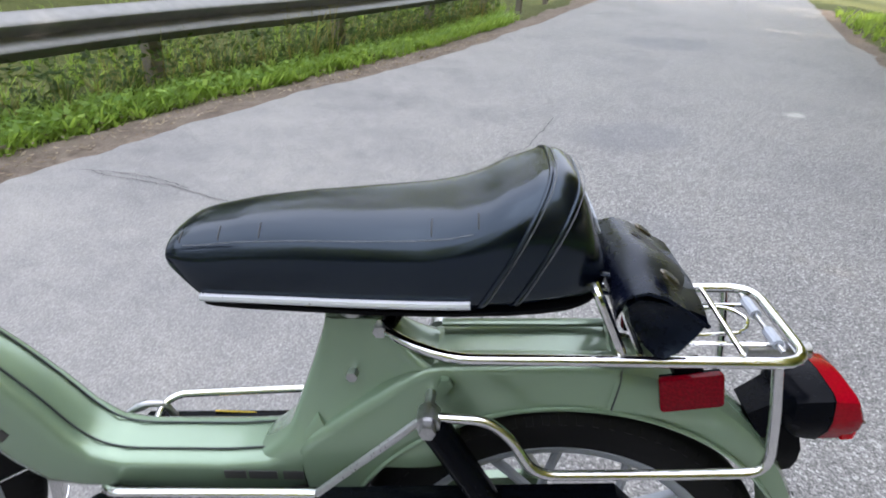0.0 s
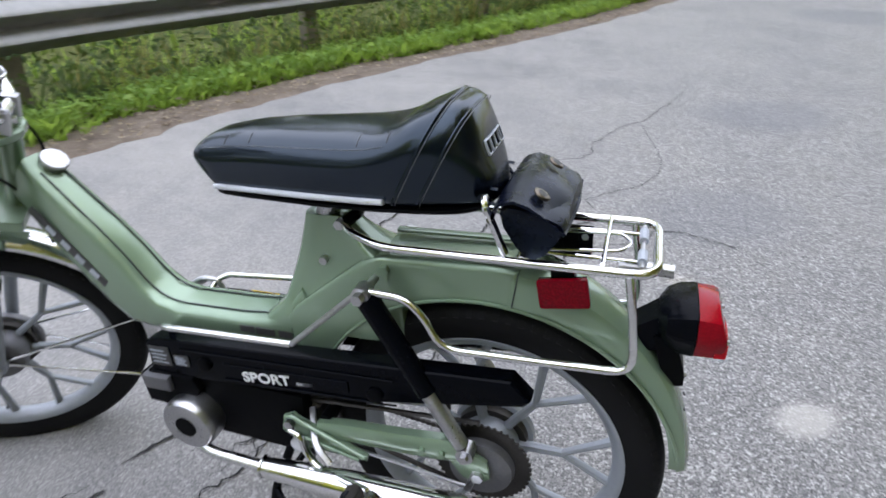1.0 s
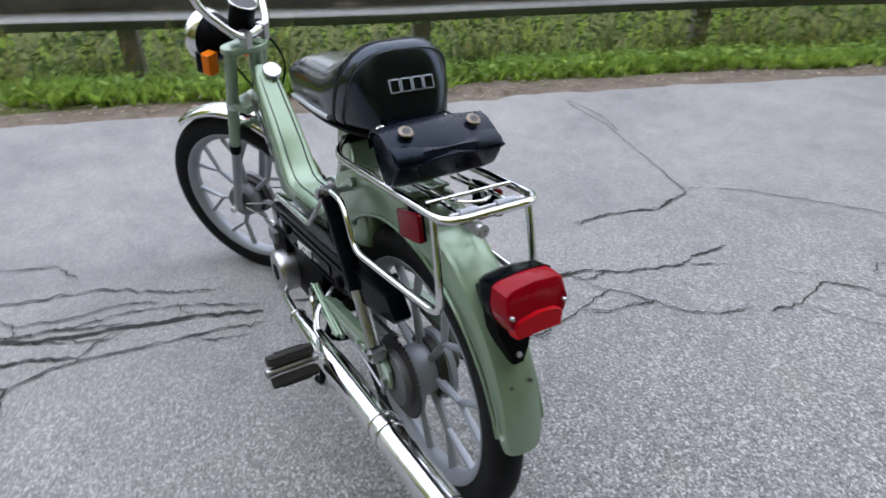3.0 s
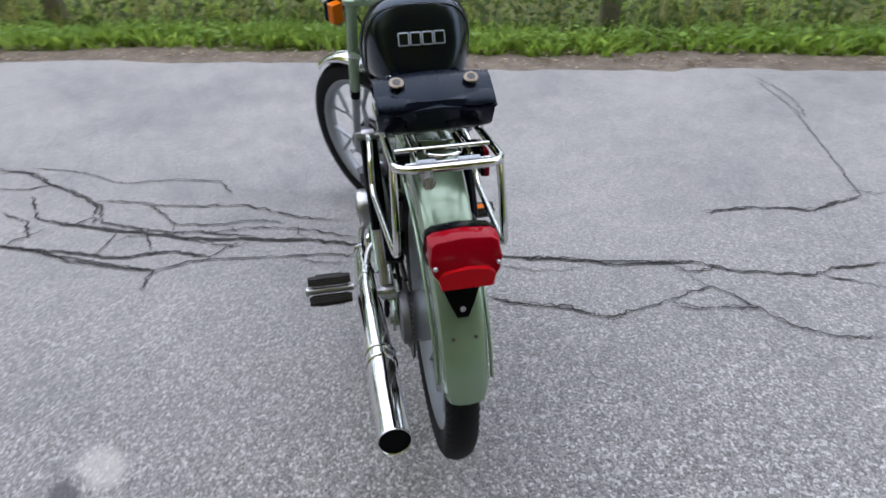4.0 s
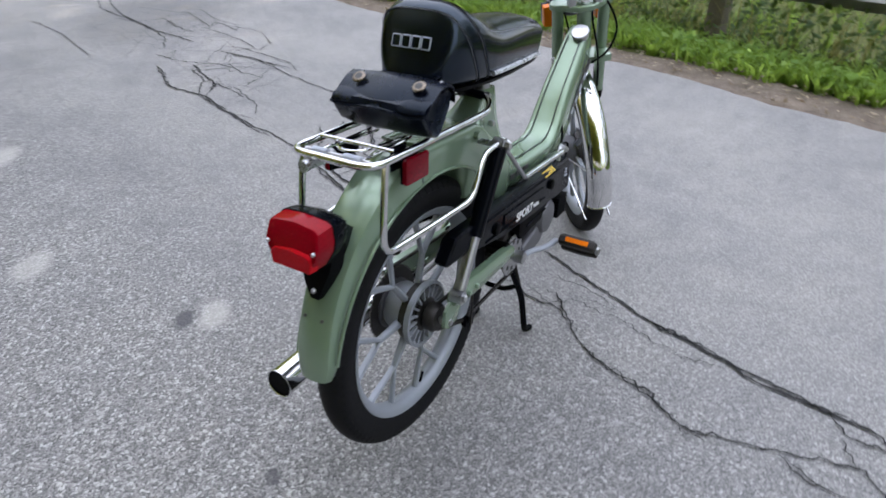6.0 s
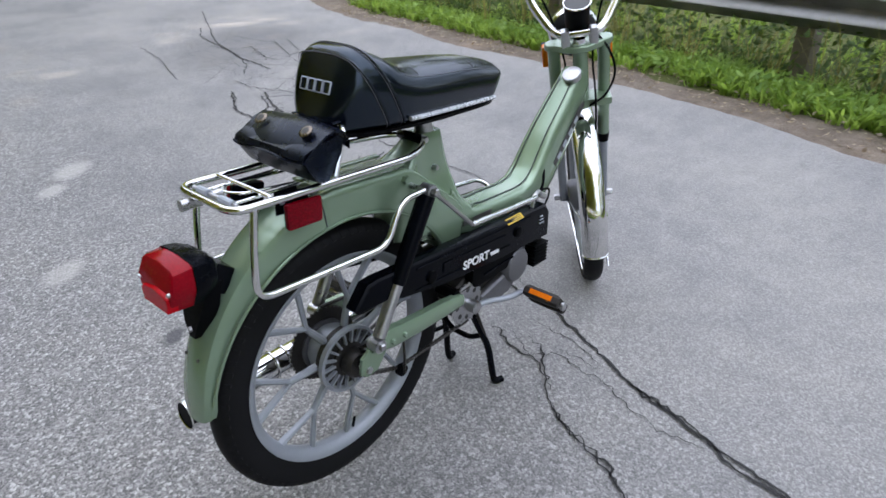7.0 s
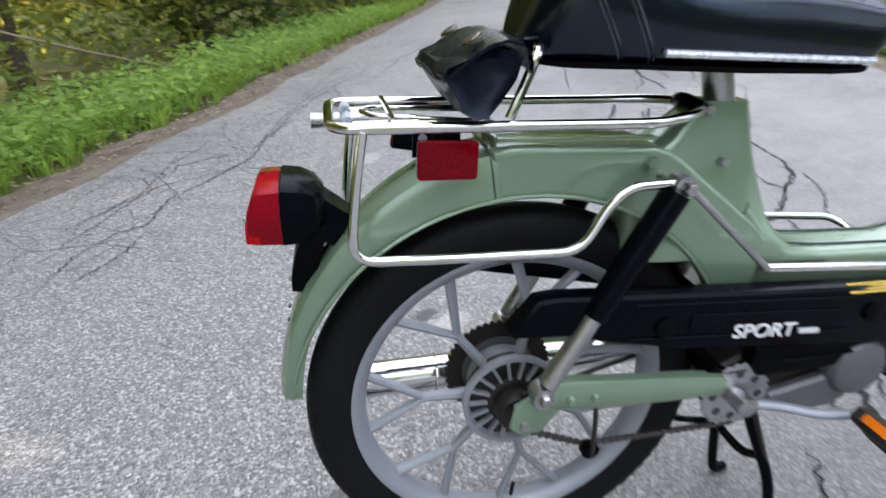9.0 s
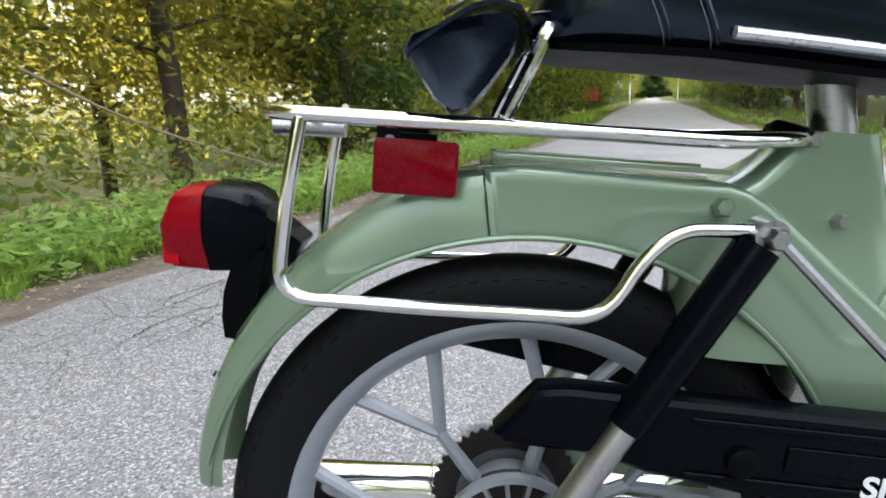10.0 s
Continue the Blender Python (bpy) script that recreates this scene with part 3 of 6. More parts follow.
    part("fuel_cap", lathe([(0.021, -0.010), (0.0235, 0.000), (0.0245, 0.006), (0.0225, 0.0095), (0.012, 0.0108), (0.003, 0.011)], 28, m=pose(0, 0, 0, 90, 0, 0)), STEEL, moped, "round satin steel fuel cap", m=cap_m)


def build_fender():
    rings = []
    steps = 34
    for i in range(steps + 1):
        a = 81.2 - (81.2 - 5.6) * i / steps
        k = min(1.0, max(0.0, (a - 6.5) / 74))
        ro = 0.3145 + 0.0445 * min(1.0, k * 1.10) ** 1.15
        ri = 0.297
        w = 0.0358 + 0.0110 * k ** 2.2
        tip = max(0.0, 1 - i / 2.2) if i < 3 else max(0.0, 1 - (steps - i) / 3.0)
        if i > 3 and tip:
            w -= 0.007 * tip * tip
        sh = 0.62
        prof = [(-w, ri), (-w - 0.0005, ro - 0.026 * sh), (-w + 0.007 * sh, ro - 0.009 * sh), (-w + 0.022 * sh, ro - 0.001), (0, ro + 0.0008), (w - 0.022 * sh, ro - 0.001), (w - 0.007 * sh, ro - 0.009 * sh), (w + 0.0005, ro - 0.026 * sh), (w, ri),
                (w - 0.003, ri), (w - 0.0035, ro - 0.028), (w - 0.010, ro - 0.013), (0, ro - 0.004), (-w + 0.010, ro - 0.013), (-w + 0.0035, ro - 0.028), (-w + 0.003, ri)]
        ca, sa = math.cos(radians(a)), math.sin(radians(a))
        rings.append([(r * ca, y, r * sa) for y, r in prof])
    fender = part("rear_fender", loft(rings), PAINT, moped, "pale green rear fender", 32)
    for y in (-0.017, 0.017):
        part("hole", lathe([(0.0030, -0.001), (0.0030, 0.001)], 12, m=pose(0, 0, 0, 0, 0, 90)), INK, fender, m=pose(0.2955, y, 0.142, 0, 0, 0) @ pose(0, 0, 0, 0, -24, 0))
    # seam where the fender meets the frame
    part("seam", tube([(0.0520, -0.0472, 0.299), (0.0592, -0.0474, 0.339), (0.0615, -0.036, 0.3565), (0.0615, 0.036, 0.3565), (0.0592, 0.0474, 0.339), (0.0520, 0.0472, 0.299)], 0.0011, 6, 0.012), PAINT_DARK, fender)


# seat: x, half width, bottom, top, squareness
SEAT = [(-0.427, 0.040, 0.490, 0.502, 0.8), (-0.421, 0.050, 0.482, 0.516, 0.75), (-0.409, 0.055, 0.468, 0.523, 0.68), (-0.397, 0.058, 0.453, 0.5275, 0.64), (-0.386, 0.060, 0.443, 0.530, 0.62), (-0.34, 0.066, 0.442, 0.538, 0.60), (-0.28, 0.074, 0.443, 0.5425, 0.58), (-0.21, 0.083, 0.444, 0.5445, 0.56),
        (-0.15, 0.0895, 0.446, 0.547, 0.55), (-0.115, 0.092, 0.447, 0.550, 0.5), (-0.09, 0.092, 0.448, 0.557, 0.52), (-0.07, 0.0915, 0.448, 0.568, 0.62), (-0.05, 0.089, 0.448, 0.576, 0.70), (-0.033, 0.0865, 0.448, 0.5835, 0.76), (-0.015, 0.082, 0.448, 0.585, 0.80),
        (-0.003, 0.077, 0.448, 0.580, 0.82), (0.006, 0.072, 0.4485, 0.566, 0.82), (0.014, 0.066, 0.449, 0.545, 0.80), (0.022, 0.058, 0.450, 0.520, 0.80), (0.029, 0.047, 0.452, 0.498, 0.75), (0.034, 0.034, 0.455, 0.483, 0.8), (0.0365, 0.020, 0.461, 0.472, 0.9)]


def seat_section(x):
    for a, b in zip(SEAT, SEAT[1:]):
        if a[0] <= x <= b[0]:
            u = (x - a[0]) / (b[0] - a[0])
            return [p + (q - p) * u for p, q in zip(a, b)]
    return SEAT[0] if x < SEAT[0][0] else SEAT[-1]


def seat_point(x, ang, grow=0.0):
    """Point on the seat's skin; ang runs round the section from its right side."""
    _, w, zb, zt, e = seat_section(x)
    w, zb, zt = w + grow, zb - grow, zt + grow
    c, s = math.cos(ang), math.sin(ang)
    zm = zb + (zt - zb) * 0.50
    soft = min(1.0, max(0.0, (-0.06 - x) / 0.08))
    y = w * math.copysign(abs(c) ** (0.55 * e + 0.12 + 0.24 * soft), c)
    if s >= 0:
        z = zm + (zt - zm) * s ** (e + 0.12 + 0.18 * soft)
    else:
        z = zm - (zm - zb) * abs(s) ** 0.30
        y *= 1 - 0.05 * (zm - z) / (zm - zb)
    return Vector((x, y, z))


def build_seat():
    xs = [SEAT[0][0] + (SEAT[-1][0] - SEAT[0][0]) * (0.5 - 0.5 * math.cos(math.pi * i / 70)) for i in range(71)]
    bm = loft([[seat_point(x, 2 * math.pi * k / 44) for k in range(44)] for x in xs])
    seat = part("seat", bm, VINYL, moped, "black vinyl moped seat with a raised back", 60)
    pan = []
    for i in range(41):
        x = -0.388 + 0.415 * i / 40
        w, zb = seat_section(x)[1] * 0.955 - 0.002, seat_section(x)[2]
        pan.append([(x, -w, zb + 0.006), (x, -w * 0.97, zb), (x, 0, zb - 0.002), (x, w * 0.97, zb), (x, w, zb + 0.006)])
    part("seat_pan", loft(pan), MATT, seat, "matt black seat pan", 60)
    for s, _ in SIDES:
        line = []
        for i in range(17):
            x = -0.388 + 0.284 * i / 16
            p = seat_point(x, 0 if s > 0 else math.pi)
            line.append((x, p.y * 0.990 + s * 0.0005, 0.4570 + 0.0085 * i / 16))
        part("trim_strip", tube(line, 0.0044, 8, 0.01, flat=1.0), STRIP, seat, "silver trim strip")
        line = [seat_point(-0.40 + 0.30 * i / 16, (0.62 if s > 0 else math.pi - 0.62) - 0.0, 0.0002) for i in range(17)]
        part("stitching", tube(line, 0.0005, 5, 0.01), THREAD, seat)
    # piping between the seat and its back
    for off, r in ((0.0, 0.0022), (0.033, 0.0018)):
        line = []
        for k in range(61):
            ang = -0.9 + (math.pi + 1.8) * k / 60
            x = -0.06
            for _ in range(12):
                z = seat_point(x, ang).z
                x = -0.103 + off + 0.57 * (z - 0.447)
            line.append(seat_point(x, ang, 0.0006))
        part("piping", tube(line, r, 6, 0.004), VINYL, seat)
        part("stitching", tube([p + Vector((0.005, 0, 0.0008)) for p in line], 0.0005, 5, 0.004), THREAD, seat)
    for i, x in enumerate((-0.405, -0.36, -0.315, -0.14, -0.095)):
        for s, _ in SIDES:
            line = [seat_point(x, (1.05 - 0.35 * k / 6) if s > 0 else math.pi - (1.05 - 0.35 * k / 6), 0.0001) for k in range(7)]
            part("crease", tube(line, 0.0007, 5, 0.004), INK, seat)
    # maker's mark on the back, as four plain blocks
    for i in range(4):
        y = -0.0285 + 0.019 * i
        def skin(yy, z):
            lo, hi = -0.02, 0.036
            for _ in range(24):
                x = (lo + hi) / 2
                best = max((seat_point(x, math.pi / 2 + q * math.pi / 80) for q in range(-40, 41)), key=lambda p: p.z - 40 * max(0.0, abs(p.y - yy) - 0.0025))
                if best.z > z:
                    lo = x
                else:
                    hi = x
            return Vector((x, yy, z))
        a, b = skin(y, 0.534), skin(y, 0.514)
        d = (b - a).normalized()
        nrm = Vector((-d.z, 0, d.x)) if -d.z > 0 else Vector((d.z, 0, -d.x))
        c = a.lerp(b, 0.5) + nrm * 0.0016
        hw, hh = 0.0080, 0.0095
        corners = [c + Vector((0, q * hw, 0)) + d * (p * hh) for q, p in ((-1, -1), (1, -1), (1, 1), (-1, 1))]
        part("badge_mark", tube(corners, 0.0016, 6, 0.002, closed=True, flat=0.6), GREY, seat)


def build_rack():
    pts = [(-0.207, 0.024, 0.397), (-0.178, 0.052, 0.3955), (-0.126, 0.0755, 0.3905), (0.237, 0.0765, 0.3875), (0.237, -0.0765, 0.3875), (-0.126, -0.0755, 0.3905), (-0.178, -0.052, 0.3955), (-0.207, -0.024, 0.397)]
    rack = part("luggage_rack", tube(pts, 0.0062, 12, 0.032), CHROME, moped, "chrome tube luggage rack")
    for s, _ in SIDES:
        part("side_rail", tube([(0.205, s * 0.077, 0.385), (0.213, s * 0.079, 0.330), (0.220, s * 0.082, 0.243), (0.10, s * 0.090, 0.246), (-0.038, s * 0.098, 0.250), (-0.062, s * 0.096, 0.300), (-0.088, s * 0.093, 0.3235), (-0.157, s * 0.092, 0.327)], 0.0058, 12, 0.03), CHROME, rack)
        part("upright", tube([(0.050, s * 0.071, 0.396), (0.022, s * 0.066, 0.464), (0.018, s * 0.04, 0.470), (0.018, 0, 0.470)], 0.0055, 10, 0.012), CHROME, rack)
        part("inner_rod", tube([(0.080, s * 0.040, 0.388), (0.224, s * 0.040, 0.385)], 0.0026, 8), CHROME, rack)
    part("cross_rod", tube([(0.172, -0.070, 0.394), (0.172, 0.070, 0.394)], 0.0032, 8), CHROME, rack)
    part("cross_rod", tube([(0.070, -0.070, 0.392), (0.070, 0.070, 0.392)], 0.004, 8), CHROME, rack)
    part("clip_wire", tube([(0.075, -0.03, 0.386), (0.19, -0.026, 0.391), (0.205, 0.0, 0.391), (0.19, 0.026, 0.391), (0.075, 0.03, 0.386)], 0.0024, 8, 0.012), CHROME, rack)
    part("clip_lever", tube([(0.218, -0.045, 0.388), (0.218, -0.018, 0.388)], 0.0062, 10), GREY, rack, "grey plastic spring sleeve")
    part("clip_lever", tube([(0.218, 0.014, 0.388), (0.218, 0.045, 0.388)], 0.0062, 10), GREY, rack, "grey plastic spring sleeve")
    part("clip_spindle", tube([(0.218, -0.06, 0.388), (0.218, 0.06, 0.388)], 0.003, 8), STEEL, rack)
    bm = bmesh.new()
    prism([(0.108, 0.350), (0.150, 0.350), (0.150, 0.388), (0.108, 0.388)], 0.046, 0.050, 0.001, 1, bm)
    part("bracket", bm, BLACK, rack, "black plate bracket with two holes")
    for x in (0.119, 0.139):
        part("hole", lathe([(0.005, 0.0), (0.005, 0.0062)], 14), GREY, rack, m=Matrix.Translation((x, 0.0452, 0.371)))
    pump = part("pump_holder", tube([(0.190, -0.034, 0.376), (0.254, -0.034, 0.374)], 0.0088, 14), STEEL, rack)
    part("cap", tube([(0.249, -0.034, 0.374), (0.257, -0.034, 0.374)], 0.0093, 14), STEEL, pump)
    for s, _ in SIDES:
        bolt("bolt", rack, (-0.207, s * 0.028, 0.397), 0.008, 0.009)


def build_lights():
    lamp = empty("tail_light", Matrix(), moped)
    def outline(wt, wm, wb, z0, z1):
        zm = z0 + (z1 - z0) * 0.60
        return [(-wb, z0), (wb, z0), (wm - 0.003, zm - 0.016), (wm, zm), (wt + 0.002, z1 - 0.006), (wt - 0.006, z1 - 0.0008), (0.0, z1 + 0.0025), (-wt + 0.006, z1 - 0.0008), (-wt - 0.002, z1 - 0.006), (-wm, zm), (-wm + 0.003, zm - 0.016)]
    def slab(rows):
        return loft([[(x - lean * max(0.0, z - 0.288), y, z) for y, z in outline(wt, wm, wb, z0, z1)] for x, wt, wm, wb, z0, z1, lean in rows])
    part("housing", slab([(0.246, 0.026, 0.028, 0.018, 0.262, 0.304, 0), (0.256, 0.040, 0.043, 0.026, 0.254, 0.313, 0), (0.272, 0.045, 0.050, 0.031, 0.248, 0.319, 0), (0.292, 0.046, 0.0515, 0.032, 0.246, 0.321, 0)]), BLACK, lamp, "black plastic lamp housing", 30)
    part("lens", slab([(0.2925, 0.0455, 0.0505, 0.0315, 0.247, 0.320, 0), (0.316, 0.0448, 0.0498, 0.0312, 0.2475, 0.318, 0.05), (0.3265, 0.0430, 0.0485, 0.0305, 0.248, 0.316, 0.25), (0.3295, 0.0405, 0.0465, 0.0290, 0.250, 0.313, 0.32)]), RED_DARK, lamp, "glossy dark red lens", 30)
    part("stop_lens", slab([(0.318, 0.036, 0.0400, 0.0275, 0.2490, 0.2790, 0.0), (0.3315, 0.0345, 0.0385, 0.0270, 0.2495, 0.2785, 0), (0.3332, 0.0330, 0.0370, 0.0255, 0.2510, 0.2770, 0)]), RED, lamp, "brighter red stop-light window", 30)
    part("number_window", box(0.309, 0, 0.2462, 0.026, 0.055, 0.003, 0.001), CLEAR, lamp, "clear window under the lens")
    part("lens_seam", tube([(0.2925, y, z) for y, z in outline(0.046, 0.0512, 0.0318, 0.2465, 0.3205)], 0.0010, 6, 0.002, closed=True), MATT, lamp)
    for s in (-1, 1):
        bolt("screw", lamp, (0.3300, s * 0.0425, 0.2835), 0.0032, 0.003, "x", STEEL, 10)
    arm = loft([[(0.215, -0.022, 0.275), (0.215, 0.022, 0.275), (0.235, 0.022, 0.238), (0.235, -0.022, 0.238)], [(0.25, -0.026, 0.300), (0.25, 0.026, 0.300), (0.258, 0.026, 0.250), (0.258, -0.026, 0.250)], [(0.272, -0.036, 0.314), (0.272, 0.036, 0.314), (0.272, 0.036, 0.256), (0.272, -0.036, 0.256)]])
    part("neck", arm, BLACK, lamp)
    tongue = loft([[(0.243, -0.030, 0.268), (0.243, 0.030, 0.268), (0.272, 0.030, 0.262), (0.272, -0.030, 0.262)], [(0.252, -0.029, 0.228), (0.252, 0.029, 0.228), (0.283, 0.028, 0.226), (0.283, -0.028, 0.226)], [(0.261, -0.020, 0.198), (0.261, 0.020, 0.198), (0.2885, 0.018, 0.199), (0.2885, -0.018, 0.199)], [(0.268, -0.010, 0.174), (0.268, 0.010, 0.174), (0.2895, 0.008, 0.175), (0.2895, -0.008, 0.175)]])
    part("bracket", tongue, MATT, lamp, "black bracket on the fender")
    bolt("screw", lamp, (0.288, 0, 0.190), 0.0045, 0.005, "x", STEEL, 10)
    for s, x, z, tilt in ((-1, 0.126, 0.3475, -8.0), (1, 0.1155, 0.3530, 0.0)):
        r = empty("side_reflector", pose(x, 0, z, 0, tilt, 0), moped)
        part("backing", box(0, s * 0.066, 0, 0.062, 0.006, 0.040, 0.002), BLACK, r)
        part("lens", prism([(p.x, p.z) for p in rounded([(-0.033, 0, -0.0215), (0.033, 0, -0.0215), (0.033, 0, 0.0215), (-0.033, 0, 0.0215)], 0.005, 3, True)], s * 0.0725 - 0.004, s * 0.0725 + 0.004, 0.002, 2), RED_FLAT, r, "flat rectangular red reflector")
        part("bracket", box(0, s * 0.055, 0.019, 0.03, 0.022, 0.014, 0.002), MATT, r)


def build_wheel(name, m, parent, drive):
    w = empty(name, m, parent)
    prof = [(0.217, -0.019), (0.234, -0.0245), (0.252, -0.0285), (0.267, -0.0265), (0.2755, -0.0195), (0.2800, -0.010), (0.2812, 0.0), (0.2800, 0.010), (0.2755, 0.0195), (0.267, 0.0265), (0.252, 0.0285), (0.234, 0.0245), (0.217, 0.019), (0.215, 0.0), (0.217, -0.019)]
    bm = lathe(prof, 96)
    # shoulder tread blocks
    for s in (-1, 1):
        for k in range(84):
            a = 2 * math.pi * k / 84
            m2 = Matrix.Rotation(-a, 4, "Y")
            pts = [(0.2735, 0.0215, -0.0050), (0.2735, 0.0215, 0.0050), (0.2640, 0.0278, 0.0046), (0.2640, 0.0278, -0.0046)]
            lo = [bm.verts.new(m2 @ Vector((x - 0.002, s * (y - 0.002), z))) for x, y, z in pts]
            hi = [bm.verts.new(m2 @ Vector((x + 0.0006, s * (y + 0.0005), z * 0.9))) for x, y, z in pts]
            bm.faces.new(hi)
            bridge(bm, lo, hi)
    part("tyre", bm, RUBBER, w, "black rubber tyre with a worn tread", 40)
    rim = part("rim", lathe([(0.2225, -0.0225), (0.2225, -0.0185), (0.216, -0.016), (0.209, -0.006), (0.208, 0.0), (0.209, 0.006), (0.216, 0.016), (0.2225, 0.0185), (0.2225, 0.0225), (0.218, 0.0225), (0.211, 0.018), (0.203, 0.010), (0.201, 0.0), (0.203, -0.010), (0.211, -0.018), (0.218, -0.0225), (0.2225, -0.0225)], 72), ALLOY, w, "silver-grey cast rim", 40)
    for k in range(7):
        a0 = 360 / 7 * k - 0.8
        bm = bmesh.new()
        joint = Vector((0.125 * math.cos(radians(a0)), 0, 0.125 * math.sin(radians(a0))))
        hub = Vector((0.045 * math.cos(radians(a0)), 0, 0.045 * math.sin(radians(a0))))
        tube([hub, joint], lambda u: 0.0105 - 0.003 * u, 8, flat=0.8, bm=bm)
        for da in (-12.8, 12.8):
            e = Vector((0.203 * math.cos(radians(a0 + da)), 0, 0.203 * math.sin(radians(a0 + da))))
            tube([joint - (joint - hub) * 0.05, e], lambda u: 0.0066 + 0.0022 * max(0, u - 0.75) * 4, 8, flat=0.75, bm=bm)
        part("spoke", bm, ALLOY, w)
    hub = part("hub", lathe([(0.012, -0.048), (0.046, -0.046), (0.052, -0.034), (0.050, -0.010), (0.052, 0.012), (0.070, 0.018), (0.071, 0.030), (0.065, 0.031), (0.060, 0.022), (0.034, 0.022), (0.012, 0.034)], 36), ALLOY if drive else CAST, w, "", 35)
    for k in range(18):
        a = 360 / 18 * k
        part("rib", box(0.0510, 0.0245, 0, 0.030, 0.010, 0.0042, 0), ALLOY, hub, m=Matrix.Rotation(radians(a), 4, "Y"), smooth=0)
    part("hub_cavity", lathe([(0.0625, 0.0), (0.0625, 0.0225)], 32), GREASE, hub)
    part("hub_boss", lathe([(0.0380, 0.018), (0.0380, 0.026), (0.030, 0.029), (0.012, 0.031)], 28), ALLOY if not drive else GREASE, hub)
    part("valve", tube([(-0.02, 0.004, -0.200), (-0.02, 0.010, -0.172)], 0.0032, 8), BLACK, w)
    if drive:
        bm = bmesh.new()
        teeth = 46
        outer = []
        for k in range(teeth * 4):
            a = 2 * math.pi * k / (teeth * 4)
            r = 0.0815 if k % 4 in (1, 2) else 0.0780
            outer.append((r * math.cos(a), r * math.sin(a)))
        prism(outer, -0.056, -0.052, 0.0004, 1, bm)
        part("sprocket", bm, GREASE, w, "oily dark chain sprocket", 30)
        part("brake_drum", lathe([(0.012, -0.074), (0.040, -0.073), (0.052, -0.070), (0.055, -0.060), (0.055, -0.048)], 36), CAST, w)
        part("freewheel", lathe([(0.012, 0.060), (0.026, 0.060), (0.030, 0.054), (0.030, 0.036), (0.024, 0.034)], 24), GREASE, w)
    bolt("axle_nut", w, (0, 0.075 if drive else 0.062, 0), 0.010, 0.010)
    bolt("axle_nut", w, (0, -0.082 if drive else -0.062, 0), 0.010, 0.010)
    part("axle", tube([(0, -0.088, 0), (0, 0.088, 0)], 0.006, 10), STEEL, w)
    return w


def build_suspension():
    for s, _ in SIDES:
        sh = empty("shock_absorber", Matrix(), moped)
        top, bot = Vector((-0.151, s * 0.092, 0.324)), Vector((-0.013, s * 0.090, 0.050))
        d = bot - top
        part("sleeve", tube([top + d * 0.03, top + d * 0.60], lambda u: 0.0175 - 0.001 * u, 20), BLACK, sh, "black shock-absorber sleeve")
        part("rod", tube([top + d * 0.58, top + d * 0.95], 0.0128, 18), STEEL, sh, "bare steel lower tube")
        part("eye", lathe([(0.014, -0.013), (0.014, 0.013)], 20), STEEL, sh, m=Matrix.Translation(bot))
        part("eye", lathe([(0.013, -0.012), (0.013, 0.012)], 20), STEEL, sh, m=Matrix.Translation(top))
        bolt("bolt", sh, bot + Vector((0, s * 0.014, 0)), 0.008, 0.006)
        bolt("bolt", sh, top + Vector((0, s * 0.016, 0)), 0.009, 0.008)
        part("stud", tube([(-0.152, s * 0.04, 0.322), (-0.152, s * 0.11, 0.322)], 0.006, 10), STEEL, sh)
        arm = part("swing_arm", loft([[(x, y, z) for y, z in ((s * 0.074, zc - h), (s * 0.090, zc - h), (s * 0.094, zc - h + 0.006), (s * 0.094, zc + h - 0.006), (s * 0.090, zc + h), (s * 0.074, zc + h))] for x, zc, h in ((-0.275, 0.034, 0.014), (-0.22, 0.036, 0.018), (-0.12, 0.038, 0.021), (-0.06, 0.042, 0.022), (-0.02, 0.046, 0.018), (-0.002, 0.046, 0.012))]), PAINT, moped, "green swing arm", 40)
        part("axle_plate", prism([(-0.060, 0.038), (-0.02, 0.050), (0.018, 0.026), (0.022, -0.008), (0.006, -0.020), (-0.022, -0.016)], s * 0.080 - 0.004, s * 0.080 + 0.004, 0.002, 2), PAINT, arm)
        for x in (-0.085, -0.052):
            bolt("stud", arm, (x, s * 0.095, 0.040), 0.006, 0.006, mat=PAINT)
    part("pivot", tube([(-0.265, -0.08, 0.045), (-0.265, 0.08, 0.045)], 0.012, 14), MATT, moped)


def sport_letters(parent, side, x, z, size, tilt):
    """The word on the cover, as flat white letters."""
    cu = bpy.data.curves.new("lettering", "FONT")
    cu.body, cu.size, cu.extrude, cu.align_x, cu.offset = "SPORT", size, 0.0004, "CENTER", size * 0.025
    tmp = bpy.data.objects.new("tmp", cu)
    scene.collection.objects.link(tmp)
    bpy.context.view_layer.update()
    me = bpy.data.meshes.new_from_object(tmp.evaluated_get(bpy.context.evaluated_depsgraph_get()))
    bpy.data.objects.remove(tmp)
    me.materials.clear()
    me.materials.append(WHITE)
    ob = new("lettering", me)
    ob.parent = parent
    ob.matrix_basis = Matrix.Translation((x, side * 0.0962, z)) @ pose(0, 0, 0, 0, tilt, 0) @ (pose(0, 0, 0, 90, 0, 0) @ pose(0, 0, 0, 0, 0, 0) if side < 0 else pose(0, 0, 0, 90, 0, 180)) @ Matrix.Diagonal((1.12, 1, 1, 1))
    ob["label"] = "white lettering"


